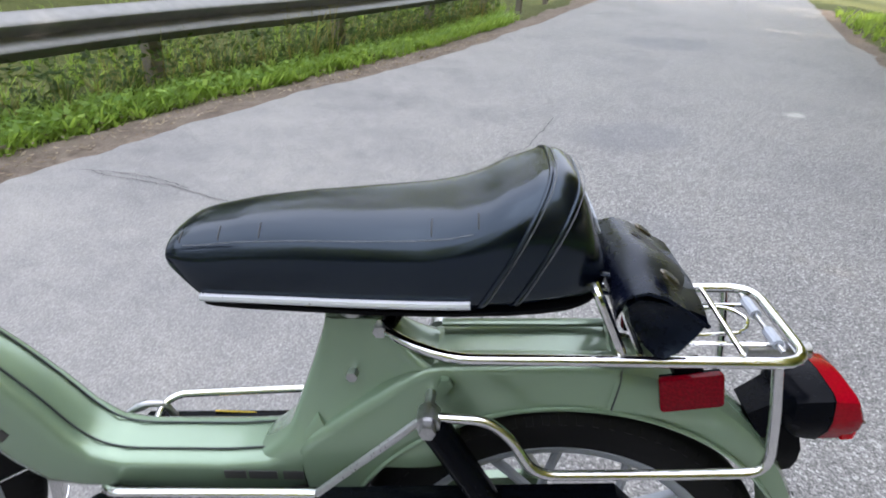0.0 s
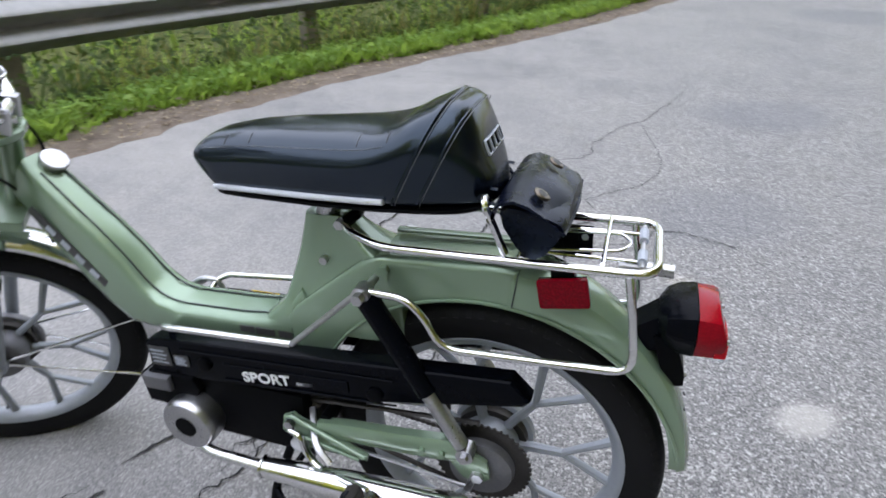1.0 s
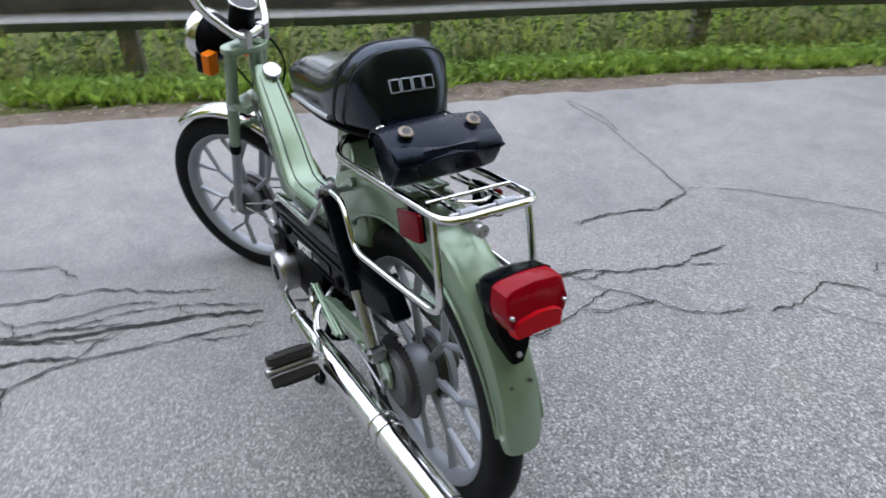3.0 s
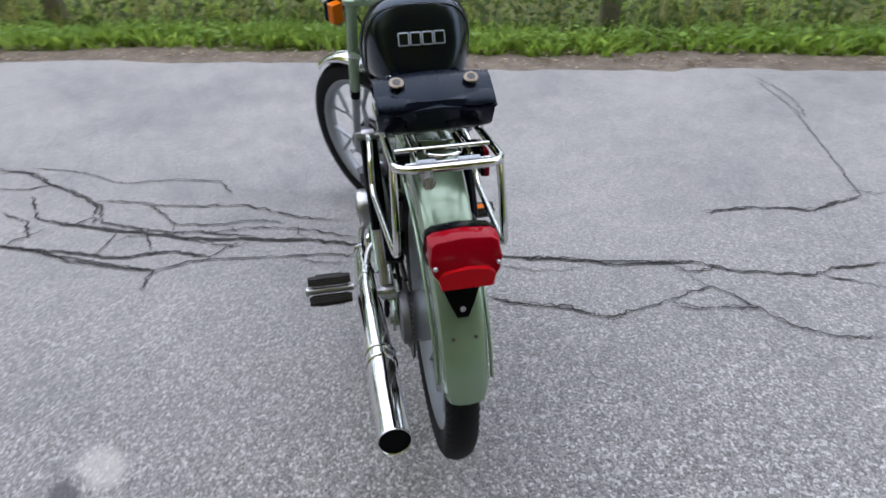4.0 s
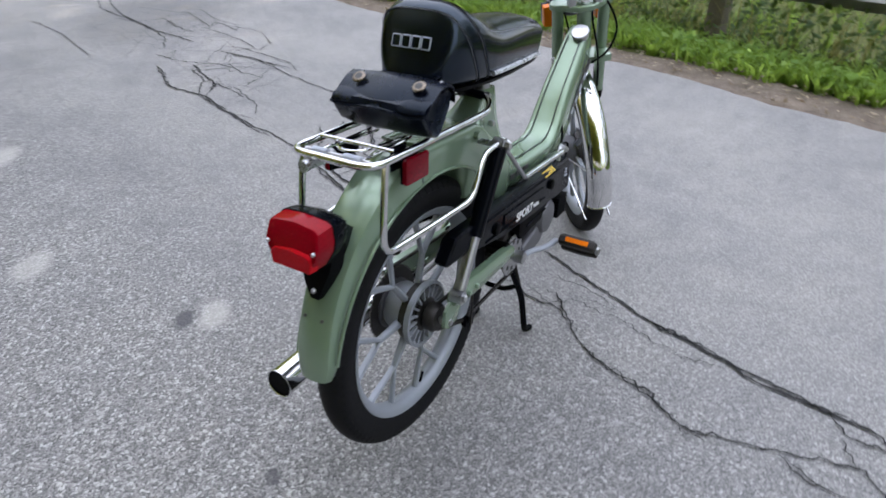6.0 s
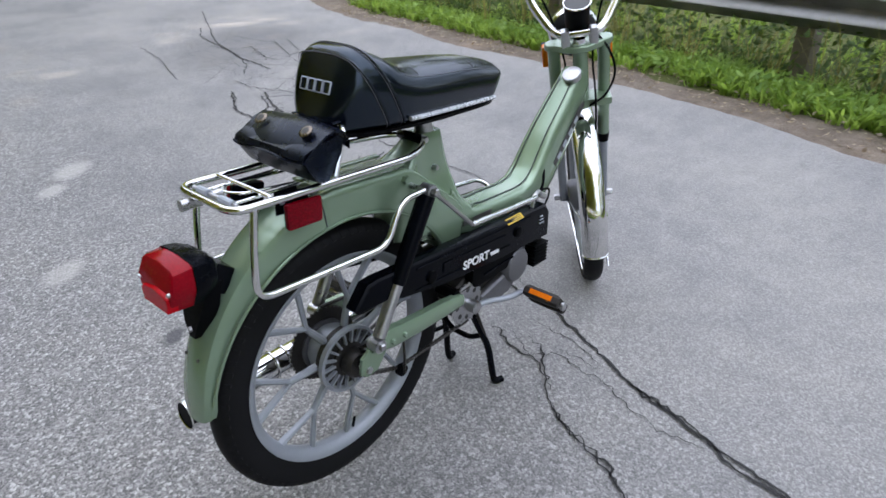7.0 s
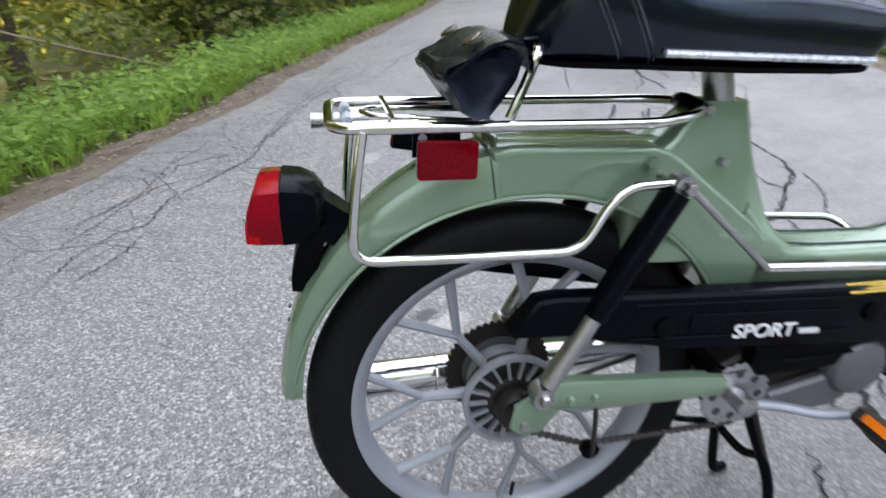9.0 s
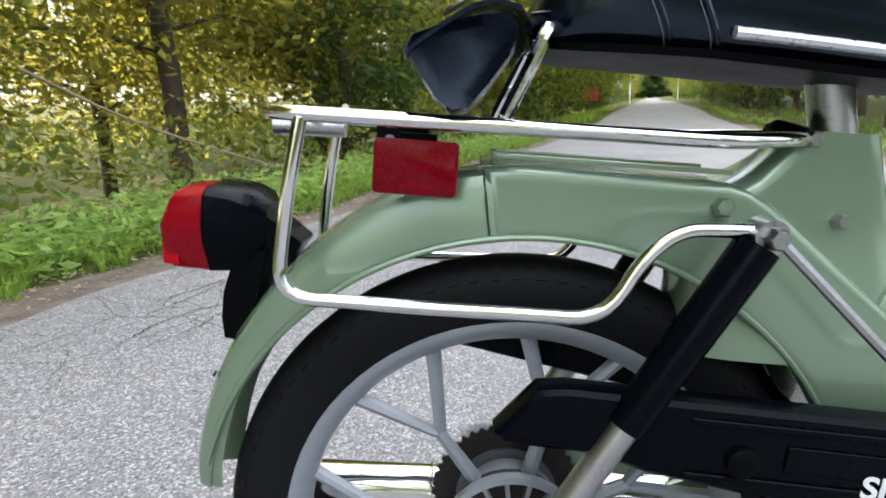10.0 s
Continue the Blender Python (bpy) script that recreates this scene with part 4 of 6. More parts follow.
def build_covers():
    for s, side in SIDES:
        if s < 0:
            poly = [(-0.594, 0.164), (-0.572, 0.175), (-0.30, 0.187), (-0.05, 0.199), (0.060, 0.204), (0.088, 0.172), (0.078, 0.161), (-0.08, 0.133), (-0.20, 0.112), (-0.46, 0.100), (-0.598, 0.096)]
        else:
            poly = [(-0.612, 0.148), (-0.592, 0.172), (-0.30, 0.178), (-0.02, 0.187), (0.004, 0.184), (0.037, 0.143), (0.030, 0.134), (-0.046, 0.131), (-0.09, 0.118), (-0.215, 0.098), (-0.40, 0.086), (-0.616, 0.080)]
        cover = part("side_cover", prism(poly, s * 0.060, s * 0.093, 0.006 if s < 0 else 0.010, 3), BLACK, moped, "black plastic engine side cover", 35)
        y = s * 0.0945
        for z0, z1, xa, xb in ((0.158, 0.164, -0.52, -0.12), (0.112, 0.116, -0.44, -0.12)):
            part("moulded_ridge", prism([(xa, z0 - 0.002), (xb, z0 + 0.010), (xb, z1 + 0.009), (xa, z1 - 0.002)], y - 0.002, y + 0.0015, 0.0008, 1), BLACK, cover)
        for x in ((-0.475, -0.155) if s < 0 else (-0.47, -0.165)):
            part("fastener", lathe([(0.013, -0.002), (0.013, 0.004), (0.010, 0.006), (0.003, 0.006)], 18), MATT, cover, m=Matrix.Translation((x, s * 0.094, 0.137)) @ (Matrix() if s > 0 else pose(0, 0, 0, 0, 0, 180)))
        part("badge_panel", prism([(-0.435 if s < 0 else -0.42, 0.123), (-0.20, 0.132), (-0.20, 0.154), (-0.435 if s < 0 else -0.42, 0.146)], y - 0.001, y + 0.0012, 0.0006, 1), BLACK, cover)
        tilt = -2.0
        sport_letters(cover, s, -0.351 if s < 0 else -0.309, 0.1225 if s < 0 else 0.1135, 0.0275, -5.0 if s < 0 else tilt)
        part("small_print", prism([(-0.295 if s < 0 else -0.392, 0.1285 if s < 0 else 0.1130), (-0.264 if s < 0 else -0.362, 0.1305 if s < 0 else 0.1140), (-0.264 if s < 0 else -0.362, 0.1370 if s < 0 else 0.1205), (-0.295 if s < 0 else -0.392, 0.1350 if s < 0 else 0.1195)], y - 0.001, y + 0.0022, 0, 1), WHITE, cover, smooth=0)
        if s < 0:
            for xa, xb, za, zb in ((-0.588, -0.545, 0.118, 0.158), (-0.538, -0.506, 0.124, 0.146)):
                plate = part("label_plate", prism([(xa, za), (xb, za + 0.002), (xb, zb + 0.002), (xa, zb)], y - 0.001, y + 0.0014, 0.0006, 1), INK, cover, "dark information label")
                for k in range(4):
                    z = za + (zb - za) * (0.2 + 0.2 * k)
                    part("print_line", prism([(xa + 0.004, z), (xb - 0.006 - 0.004 * (k % 2), z), (xb - 0.006 - 0.004 * (k % 2), z + 0.0022), (xa + 0.004, z + 0.0022)], y, y - 0.002, 0, 1), GREY, plate, smooth=0)
        else:
            for k in range(3):
                part("print_mark", prism([(-0.583 + 0.004 * k, 0.128 + 0.009 * k), (-0.563, 0.128 + 0.009 * k), (-0.563, 0.1305 + 0.009 * k), (-0.583 + 0.004 * k, 0.1305 + 0.009 * k)], y - 0.001, y + 0.0012, 0, 1), GREY, cover, smooth=0)
            slope = Matrix.Translation((-0.458, 0.0890, 0.1722)) @ pose(0, 0, 0, -38, 1.2, 0)
            sticker = part("sticker", box(0, 0, 0, 0.062, 0.015, 0.0016, 0.0004), YELLOW, cover, "yellow warning sticker", m=slope)
            for k in range(3):
                part("print_line", box(0, 0.0040 * (k - 1), 0.0010, 0.05, 0.0014, 0.0008, 0), INK, sticker, smooth=0)


def build_engine():
    bm = bmesh.new()
    box(-0.47, 0.0, 0.035, 0.19, 0.11, 0.11, 0.02, bm)
    engine = part("engine", bm, MATT, moped, "grey cast-alloy moped engine")
    for k in range(9):
        part("cooling_fin", box(-0.600 + 0.011 * k - 0.02, 0.0, 0.055, 0.0045, 0.118, 0.090, 0.002, seg=1), CAST, engine)
    part("cylinder", tube([(-0.52, 0, 0.055), (-0.635, 0, 0.060)], 0.035, 20), CAST, engine)
    part("fan_shroud", prism([(-0.625, 0.030), (-0.54, 0.024), (-0.50, 0.075), (-0.51, 0.100), (-0.60, 0.104), (-0.628, 0.09)], -0.098, -0.060, 0.006, 2), MATT, engine)
    fl = part("flywheel_cover", lathe([(0.051, -0.050), (0.0535, -0.110), (0.0525, -0.119), (0.048, -0.1245), (0.030, -0.1255), (0.004, -0.1255)], 44), STEEL, engine, "polished round flywheel cover", m=Matrix.Translation((-0.528, 0, 0.010)))
    part("centre_badge", lathe([(0.021, -0.1250), (0.021, -0.1268), (0.004, -0.1268)], 28), MATT, fl)
    part("case_half", prism([(-0.56, -0.030), (-0.36, -0.040), (-0.31, -0.02), (-0.30, 0.09), (-0.55, 0.10)], -0.082, -0.050, 0.008, 2), MATT, engine)
    part("air_scoop", box(-0.583, -0.092, 0.085, 0.055, 0.035, 0.030, 0.006), CAST, engine)
    part("clutch_cover", lathe([(0.048, 0.052), (0.047, 0.080), (0.040, 0.090), (0.020, 0.094), (0.004, 0.094)], 36), CAST, engine, "grey cast clutch cover", m=Matrix.Translation((-0.492, 0, 0.038)))
    part("gear_case", prism([(-0.50, -0.035), (-0.33, -0.045), (-0.29, -0.02), (-0.29, 0.045), (-0.36, 0.085), (-0.50, 0.085)], -0.055, 0.062, 0.014, 3), GREASE, engine)
    part("lower_case", prism([(-0.50, -0.008), (-0.47, -0.030), (-0.40, -0.036), (-0.35, -0.024), (-0.36, 0.004), (-0.46, 0.030)], 0.060, 0.082, 0.010, 3), CAST, engine)
    for k in range(7):
        part("cooling_fin", box(-0.596, 0.074, 0.008 + 0.0085 * k, 0.062, 0.032, 0.0035, 0.001, seg=1), MATT, engine)
    part("head_block", box(-0.592, 0.066, 0.034, 0.040, 0.028, 0.058, 0.004), MATT, engine)
    part("lower_guard", prism([(-0.50, 0.048), (-0.33, 0.040), (-0.315, 0.060), (-0.315, 0.094), (-0.50, 0.090)], 0.060, 0.086, 0.006, 2), MATT, engine)
    part("guard_rib", tube([(-0.355, 0.087, 0.066), (-0.47, 0.087, 0.070)], 0.0028, 8), BLACK, engine)
    part("cable_stop", tube([(-0.548, 0.078, 0.172), (-0.556, 0.076, 0.196), (-0.585, 0.070, 0.202), (-0.606, 0.062, 0.190)], 0.0052, 10, 0.012), STEEL, engine)
    part("cable_nut", tube([(-0.585, 0.074, 0.196), (-0.603, 0.078, 0.186)], 0.0075, 8), STEEL, engine)
    part("wire_loop", tube([(-0.618, 0.070, 0.150), (-0.640, 0.068, 0.172), (-0.646, 0.066, 0.192), (-0.628, 0.062, 0.196), (-0.600, 0.058, 0.190)], 0.0026, 8, 0.012), MATT, engine)
    part("carburettor", box(-0.60, 0.035, 0.140, 0.05, 0.045, 0.045, 0.01), CAST, engine)
    part("fuel_pipe", tube([(-0.60, 0.05, 0.16), (-0.635, 0.055, 0.20), (-0.655, 0.035, 0.25), (-0.67, 0.02, 0.28)], 0.0035, 8, 0.03), MATT, engine)
    # exhaust
    ex = part("exhaust", tube([(-0.375, -0.130, -0.040), (-0.20, -0.1275, -0.043), (0.276, -0.1165, -0.057)], lambda u: 0.0175 if u < 0.02 else (0.0240 + 0.0050 * min(1.0, u * 1.6) if u > 0.06 else 0.0175 + 0.0068 * (u - 0.02) / 0.04), 24, 0.05, caps=False), CHROME, moped, "chrome cigar exhaust silencer", 40)
    part("tail_pipe_inside", tube([(0.20, -0.118, -0.0542), (0.275, -0.1165, -0.057)], 0.0268, 24, caps=True), MATT, ex)
    part("outlet_rim", tube([(0.2762, -0.1165 + 0.0280 * math.cos(2 * math.pi * k / 24), -0.057 + 0.0280 * math.sin(2 * math.pi * k / 24)) for k in range(24)], 0.0016, 6, 0.004, closed=True, steps=2), CHROME, ex)
    part("header_pipe", tube([(-0.585, -0.045, 0.02), (-0.565, -0.09, -0.035), (-0.50, -0.122, -0.042), (-0.375, -0.130, -0.040)], 0.011, 14, 0.05), CHROME, ex)
    for x in (-0.372, 0.055, 0.085):
        u = (x + 0.375) / 0.64
        c = Vector((x, -0.130 + 0.0135 * u, -0.0400 - 0.0160 * u))
        part("clamp", tube([c + Vector((0, (0.0302 if x > -0.3 else 0.0195) * math.cos(2 * math.pi * k / 20), (0.0302 if x > -0.3 else 0.0195) * math.sin(2 * math.pi * k / 20))) for k in range(20)], 0.0022, 6, 0.004, closed=True, steps=2), CHROME, ex)
    part("hanger", tube([(-0.30, -0.06, 0.05), (-0.27, -0.115, 0.02), (-0.24, -0.125, -0.005)], 0.006, 8, 0.02, flat=0.5), STEEL, ex)
    web = part("pressed_bracket", prism([(-0.345, 0.022), (-0.335, 0.055), (-0.318, 0.062), (-0.300, 0.052), (-0.185, -0.002), (-0.188, -0.014), (-0.30, -0.010)], -0.096, -0.086, 0.004, 2), PAINT, moped, "green pressed-steel bracket by the pivot")
    part("flange", tube([(-0.330, -0.098, 0.056), (-0.315, -0.099, 0.061), (-0.298, -0.099, 0.050), (-0.19, -0.099, -0.002)], 0.0042, 8, 0.012), PAINT, web)
    part("flange", tube([(-0.315, -0.098, 0.020), (-0.20, -0.099, -0.010)], 0.0036, 8, 0.012), PAINT, web)
    bolt("bolt", web, (-0.322, -0.099, 0.044), 0.009, 0.008)


def build_drive():
    bm = bmesh.new()
    outline = []
    for k in range(96):
        a = 2 * math.pi * k / 96
        outline.append(((0.0530 if k % 4 in (1, 2) else 0.0492) * math.cos(a), (0.0530 if k % 4 in (1, 2) else 0.0492) * math.sin(a)))
    prism(outline, 0.073, 0.0765, 0.0004, 1, bm)
    BB = (-0.309, 0, 0.005)
    ring = part("chainring", bm, STEEL, moped, "small drilled steel chainring", m=Matrix.Translation(BB))
    for k in range(8):
        a = math.pi / 4 * k
        part("hole", lathe([(0.0062, 0.0), (0.0062, 0.0785)], 14), INK, ring, m=Matrix.Translation((0.035 * math.cos(a), -0.0015, 0.035 * math.sin(a))))
    part("bottom_bracket", tube([(BB[0], -0.10, BB[2]), (BB[0], 0.10, BB[2])], 0.012, 16), STEEL, moped)
    for s, x1, z1 in ((1, -0.464, -0.006), (-1, -0.166, -0.018)):
        way = [(BB[0], s * 0.098, BB[2]), (BB[0] + (x1 - BB[0]) * 0.25, s * 0.100, BB[2] - 0.002), (BB[0] + (x1 - BB[0]) * 0.65, s * 0.122, z1 + 0.001), (x1, s * 0.128, z1)]
        if s < 0:
            way = [(BB[0] - 0.012, -0.104, 0.034), (BB[0] + 0.010, -0.110, 0.034), (BB[0] + 0.018, -0.113, -0.006), (BB[0] + 0.045, -0.122, -0.024), (x1, -0.148, z1)]
        c = part("crank", tube(way, 0.0085 if s > 0 else 0.0068, 12, 0.022, flat=0.75), ALLOY if s > 0 else CHROME, moped, "silver alloy crank arm")
        part("crank_boss", lathe([(0.015, -0.012), (0.015, 0.010), (0.011, 0.012)], 20), STEEL, c, m=Matrix.Translation((BB[0], s * 0.096, BB[2])))
        pedal = empty("pedal", Matrix.Translation((x1, 0.128 if s > 0 else -0.148, z1)) @ pose(0, 0, 0, 0, -43 if s > 0 else 62, 0), moped)
        part("spindle", tube([(0, s * 0.008, 0), (0, s * 0.112, 0)], 0.0075, 12), STEEL, pedal)
        for q in (-1, 1):
            bm = loft([[(q * (0.019 + dx * k), s * (0.014 + 0.092 * u), zz * k) for dx, zz in ((-0.008, -0.013), (0.008, -0.013), (0.014, -0.007), (0.014, 0.007), (0.008, 0.013), (-0.008, 0.013))] for u, k in ((0, 0.85), (0.05, 0.97), (0.5, 1.06), (0.95, 0.97), (1, 0.85))])
            part("rubber_block", bm, PEDAL, pedal, "ribbed black pedal rubber", 30)
            for k in range(4):
                part("rib", tube([(q * 0.0175 + q * (k - 1.5) * 0.005, s * 0.020, 0.0135), (q * 0.0175 + q * (k - 1.5) * 0.005, s * 0.099, 0.0135)], 0.0014, 5), PEDAL, pedal)
            part("reflector", box(q * 0.0330, s * 0.060, 0, 0.004, 0.058, 0.012, 0.001), AMBER if s > 0 else BLACK, pedal, "amber pedal reflector" if s > 0 else "")
        part("end_cap", lathe([(0.010, 0), (0.010, 0.006), (0.006, 0.009)], 14), STEEL, pedal, m=Matrix.Translation((0, s * 0.106, 0)) @ (Matrix() if s > 0 else pose(0, 0, 0, 0, 0, 180)))
    chain = part("pedal_chain", tube([(0.004, 0.056, -0.030), (-0.10, 0.062, -0.066), (-0.316, 0.0745, -0.043)], 0.0050, 6, 0.012, flat=0.6), GREASE, moped, "oily drive chain")
    n = 30
    for k in range(n):
        u = (k + 0.5) / n
        p = Vector((0.004, 0.056, -0.030)).lerp(Vector((-0.10, 0.062, -0.066)), u * 3) if u < 1 / 3 else Vector((-0.10, 0.062, -0.066)).lerp(Vector((-0.316, 0.0745, -0.043)), (u - 1 / 3) * 1.5)
        part("link", box(0, 0, 0, 0.0085, 0.0085, 0.0085, 0.002, seg=1), GREASE, chain, m=Matrix.Translation(p))
    part("chain_run", tube([(0.0, 0.056, 0.030), (-0.316, 0.0745, 0.046)], 0.0050, 6, flat=0.6), GREASE, moped)
    part("engine_chain", tube([(0.0, -0.054, 0.079), (-0.33, -0.054, 0.062), (-0.33, -0.054, 0.03), (0.0, -0.054, -0.079)], 0.0055, 6, 0.012, flat=0.6), GREASE, moped, "oily drive chain")
    ten = part("chain_tensioner", tube([(-0.095, 0.080, 0.03), (-0.10, 0.080, -0.02), (-0.104, 0.076, -0.072)], 0.006, 8, 0.01, flat=0.5), GREASE, moped)
    part("roller", lathe([(0.013, -0.006), (0.013, 0.006)], 18), MATT, ten, m=Matrix.Translation((-0.103, 0.068, -0.070)))
    part("brake_rod", tube([(-0.27, -0.070, -0.01), (-0.02, -0.083, -0.035)], 0.003, 8), STEEL, moped)
    part("brake_lever", prism([(-0.006, 0.004), (0.006, 0.004), (-0.012, -0.045), (-0.024, -0.042)], -0.086, -0.080, 0.001, 1), STEEL, moped)


def build_stand():
    st = empty("centre_stand", Matrix(), moped)
    for s, _ in SIDES:
        foot = Vector((-0.449, s * 0.078, -0.2935))
        part("leg", tube([(-0.352, s * 0.046, -0.012), (-0.372, s * 0.050, -0.07), (-0.415, s * 0.070, -0.17), (-0.436, s * 0.077, -0.270), foot + Vector((0.004, 0, 0)), foot + Vector((-0.020, s * 0.006, -0.0005))], 0.0088, 12, 0.03), BLACK, st, "black tubular stand leg")
    part("brace", tube([(-0.395, -0.060, -0.130), (-0.392, -0.03, -0.150), (-0.392, 0.03, -0.150), (-0.395, 0.060, -0.130)], 0.007, 10, 0.02), BLACK, st)
    part("pivot_tube", tube([(-0.352, -0.06, -0.015), (-0.352, 0.06, -0.015)], 0.012, 12), BLACK, st)
    part("kick_lever", tube([(-0.415, -0.070, -0.17), (-0.38, -0.095, -0.185), (-0.35, -0.10, -0.18)], 0.006, 8, 0.015), BLACK, st)
    part("return_spring", tube([(-0.36, 0.058, -0.03), (-0.425, 0.072, -0.19)], 0.0045, 8), GREASE, st)


# steered front: z along the steering axis, x to the rear
STEER, RAKE = 37.0, 12.0
YOKE = Vector((-0.893, -0.016, 0.767))


def front_matrix():
    r, t = radians(RAKE), radians(STEER)
    a = Vector((math.sin(r), 0, math.cos(r)))
    f = Vector((-math.cos(r), 0, math.sin(r)))
    f2 = f * math.cos(t) + Vector((0, -1, 0)) * math.sin(t)
    x = -f2
    y = a.cross(x)
    m = Matrix((x, y, a)).transposed().to_4x4()
    m.translation = YOKE
    return BODY.inverted() @ m


def build_front():
    F = front_matrix()
    ax = Vector((-0.073, 0, -0.518))
    build_wheel("front_wheel", F @ Matrix.Translation(ax), moped, False)
    fork = empty("fork", F, moped)
    for s, _ in SIDES:
        top, low = Vector((-0.030, s * 0.066, 0.0)), Vector((ax.x + 0.004, s * 0.062, ax.z))
        d = low - top
        part("upper_leg", tube([top - d * 0.02, top + d * 0.56], 0.0165, 18), PAINT, fork, "green fork leg")
        part("boot", tube([top + d * 0.555, top + d * 0.61], lambda u: 0.0178 - 0.003 * u, 16), MATT, fork)
        part("lower_leg", tube([top + d * 0.60, low + d * 0.02], 0.0128, 16), ALLOY, fork, "grey alloy lower fork leg")
        part("drop_out", lathe([(0.016, -0.008), (0.016, 0.008)], 18), ALLOY, fork, m=Matrix.Translation(low))
        bolt("nut", fork, low + Vector((0, s * 0.020, 0)), 0.010, 0.010)
        part("collar", tube([top + d * 0.30, top + d * 0.325], 0.0180, 16), STEEL, fork)
    part("top_yoke", prism([(-0.030 + 0.024 * math.cos(math.pi * q / 12), 0.066 + 0.024 * math.sin(math.pi * q / 12)) for q in range(13)] + [(-0.050, 0.03), (-0.050, -0.03)] + [(-0.030 + 0.024 * math.cos(math.pi + math.pi * q / 12), -0.066 + 0.024 * math.sin(math.pi + math.pi * q / 12)) for q in range(13)] + [(0.012, -0.045), (0.026, -0.018), (0.026, 0.018), (0.012, 0.045)], -0.010, 0.008, 0.006, 3), PAINT, fork, "green top yoke", m=pose(0, 0, 0.0, -90, 0, 0))
    part("bottom_yoke", box(-0.012, 0, -0.155, 0.06, 0.16, 0.02, 0.006), PAINT, fork)
    part("steering_head", tube([(0, 0, -0.17), (0, 0, 0.012)], 0.020, 18), PAINT, fork)
    part("steering_nut", tube([(0, 0, 0.008), (0, 0, 0.024)], 0.017, 6), CHROME, fork)
    # chrome mudguard round the front wheel
    rings = []
    for i in range(41):
        a = 138 - 140 * i / 40
        w = 0.036 - 0.010 * max(0, 1 - i / 4) ** 2
        prof = [(-w, 0.285), (-w, 0.293), (-w * 0.75, 0.304), (-w * 0.35, 0.309), (0, 0.3105), (w * 0.35, 0.309), (w * 0.75, 0.304), (w, 0.293), (w, 0.285), (w - 0.002, 0.285), (w * 0.7, 0.3005), (0, 0.307), (-w * 0.7, 0.3005), (-w + 0.002, 0.285)]
        ca, sa = math.cos(radians(a)), math.sin(radians(a))
        rings.append([(ax.x + r * ca, y, ax.z + r * sa) for y, r in prof])
    guard = part("front_fender", loft(rings), CHROME, moped, "chrome front fender", 40, m=F)
    part("rear_lip", tube([rings[-1][k] for k in range(9)], 0.0022, 6, 0.004), CHROME, guard)
    for s, _ in SIDES:
        for a in (-14, 22):
            part("stay", tube([(ax.x, s * 0.052, ax.z), (ax.x + 0.290 * math.cos(radians(a)), s * 0.037, ax.z + 0.290 * math.sin(radians(a)))], 0.0028, 8), CHROME, guard)
    # handlebar
    half = [(0.0, 0.050, 0.036), (-0.016, 0.072, 0.052), (-0.062, 0.112, 0.105), (-0.098, 0.145, 0.215), (-0.080, 0.205, 0.250), (-0.010, 0.335, 0.236)]
    bar = part("handlebar", tube([(x, -y, z) for x, y, z in half[::-1]] + half, 0.0108, 14, 0.03), CHROME, moped, "chrome high handlebar", m=F)
    for s, _ in SIDES:
        part("grip", tube([(-0.008, s * 0.338, 0.2355), (-0.058, s * 0.245, 0.2455)], 0.0165, 14), MATT, bar, "black rubber grip")
        part("clamp", box(0, s * 0.036, 0.028, 0.028, 0.022, 0.042, 0.006), STEEL, bar)
        part("brake_lever", tube([(-0.10, s * 0.215, 0.235), (-0.11, s * 0.27, 0.20), (-0.07, s * 0.345, 0.195)], 0.005, 8, 0.02), STEEL, bar)
        part("cable", tube([(-0.10, s * 0.21, 0.235), (-0.14, s * 0.13, 0.19), (-0.10, s * 0.07, 0.08), (-0.055, s * 0.035, -0.05), (0.03, s * 0.035, -0.12), (0.05, s * 0.03, -0.22)], 0.0028, 8, 0.06), MATT, bar)
    part("cable_loop", tube([(-0.03, 0.02, 0.05), (0.0, 0.075, -0.01), (0.03, 0.090, -0.07), (0.035, 0.060, -0.13), (0.02, 0.02, -0.16)], 0.0032, 8, 0.05), MATT, bar)
    # instrument and headlamp
    dial = empty("speedometer", F @ pose(-0.045, 0, 0.03, 0, 14, 0), moped)
    part("case", lathe([(0.026, 0.0), (0.031, 0.012), (0.033, 0.070), (0.036, 0.076)], 30, m=pose(0, 0, 0, 90, 0, 0)), MATT, dial, "black speedometer case")
    part("dial_rim", tube([(0.0345 * math.cos(2 * math.pi * k / 30), 0.0345 * math.sin(2 * math.pi * k / 30), 0.078) for k in range(30)], 0.0022, 6, 0.004, closed=True, steps=2), CHROME, dial)
    part("dial_face", lathe([(0.033, 0.0755), (0.033, 0.0765)], 30, m=pose(0, 0, 0, 90, 0, 0)), INK, dial, "dark dial face")
    lamp = empty("headlight", F @ pose(-0.115, 0, -0.015, 0, 0, 0), moped)
    part("shell", lathe([(0.062, -0.045), (0.064, -0.040), (0.062, -0.02), (0.056, 0.004), (0.046, 0.024), (0.030, 0.040), (0.008, 0.047)], 36, m=pose(0, 0, 0, 0, 0, -90)), MATT, lamp, "black headlamp shell")
    part("bezel", lathe([(0.058, -0.060), (0.066, -0.058), (0.070, -0.048), (0.069, -0.036), (0.064, -0.026)], 36, m=pose(0, 0, 0, 0, 0, -90)), CHROME, lamp, "polished chrome headlamp rim")
    part("glass", lathe([(0.058, -0.060), (0.050, -0.066), (0.028, -0.071), (0.004, -0.072)], 32, m=pose(0, 0, 0, 0, 0, -90)), CLEAR, lamp)
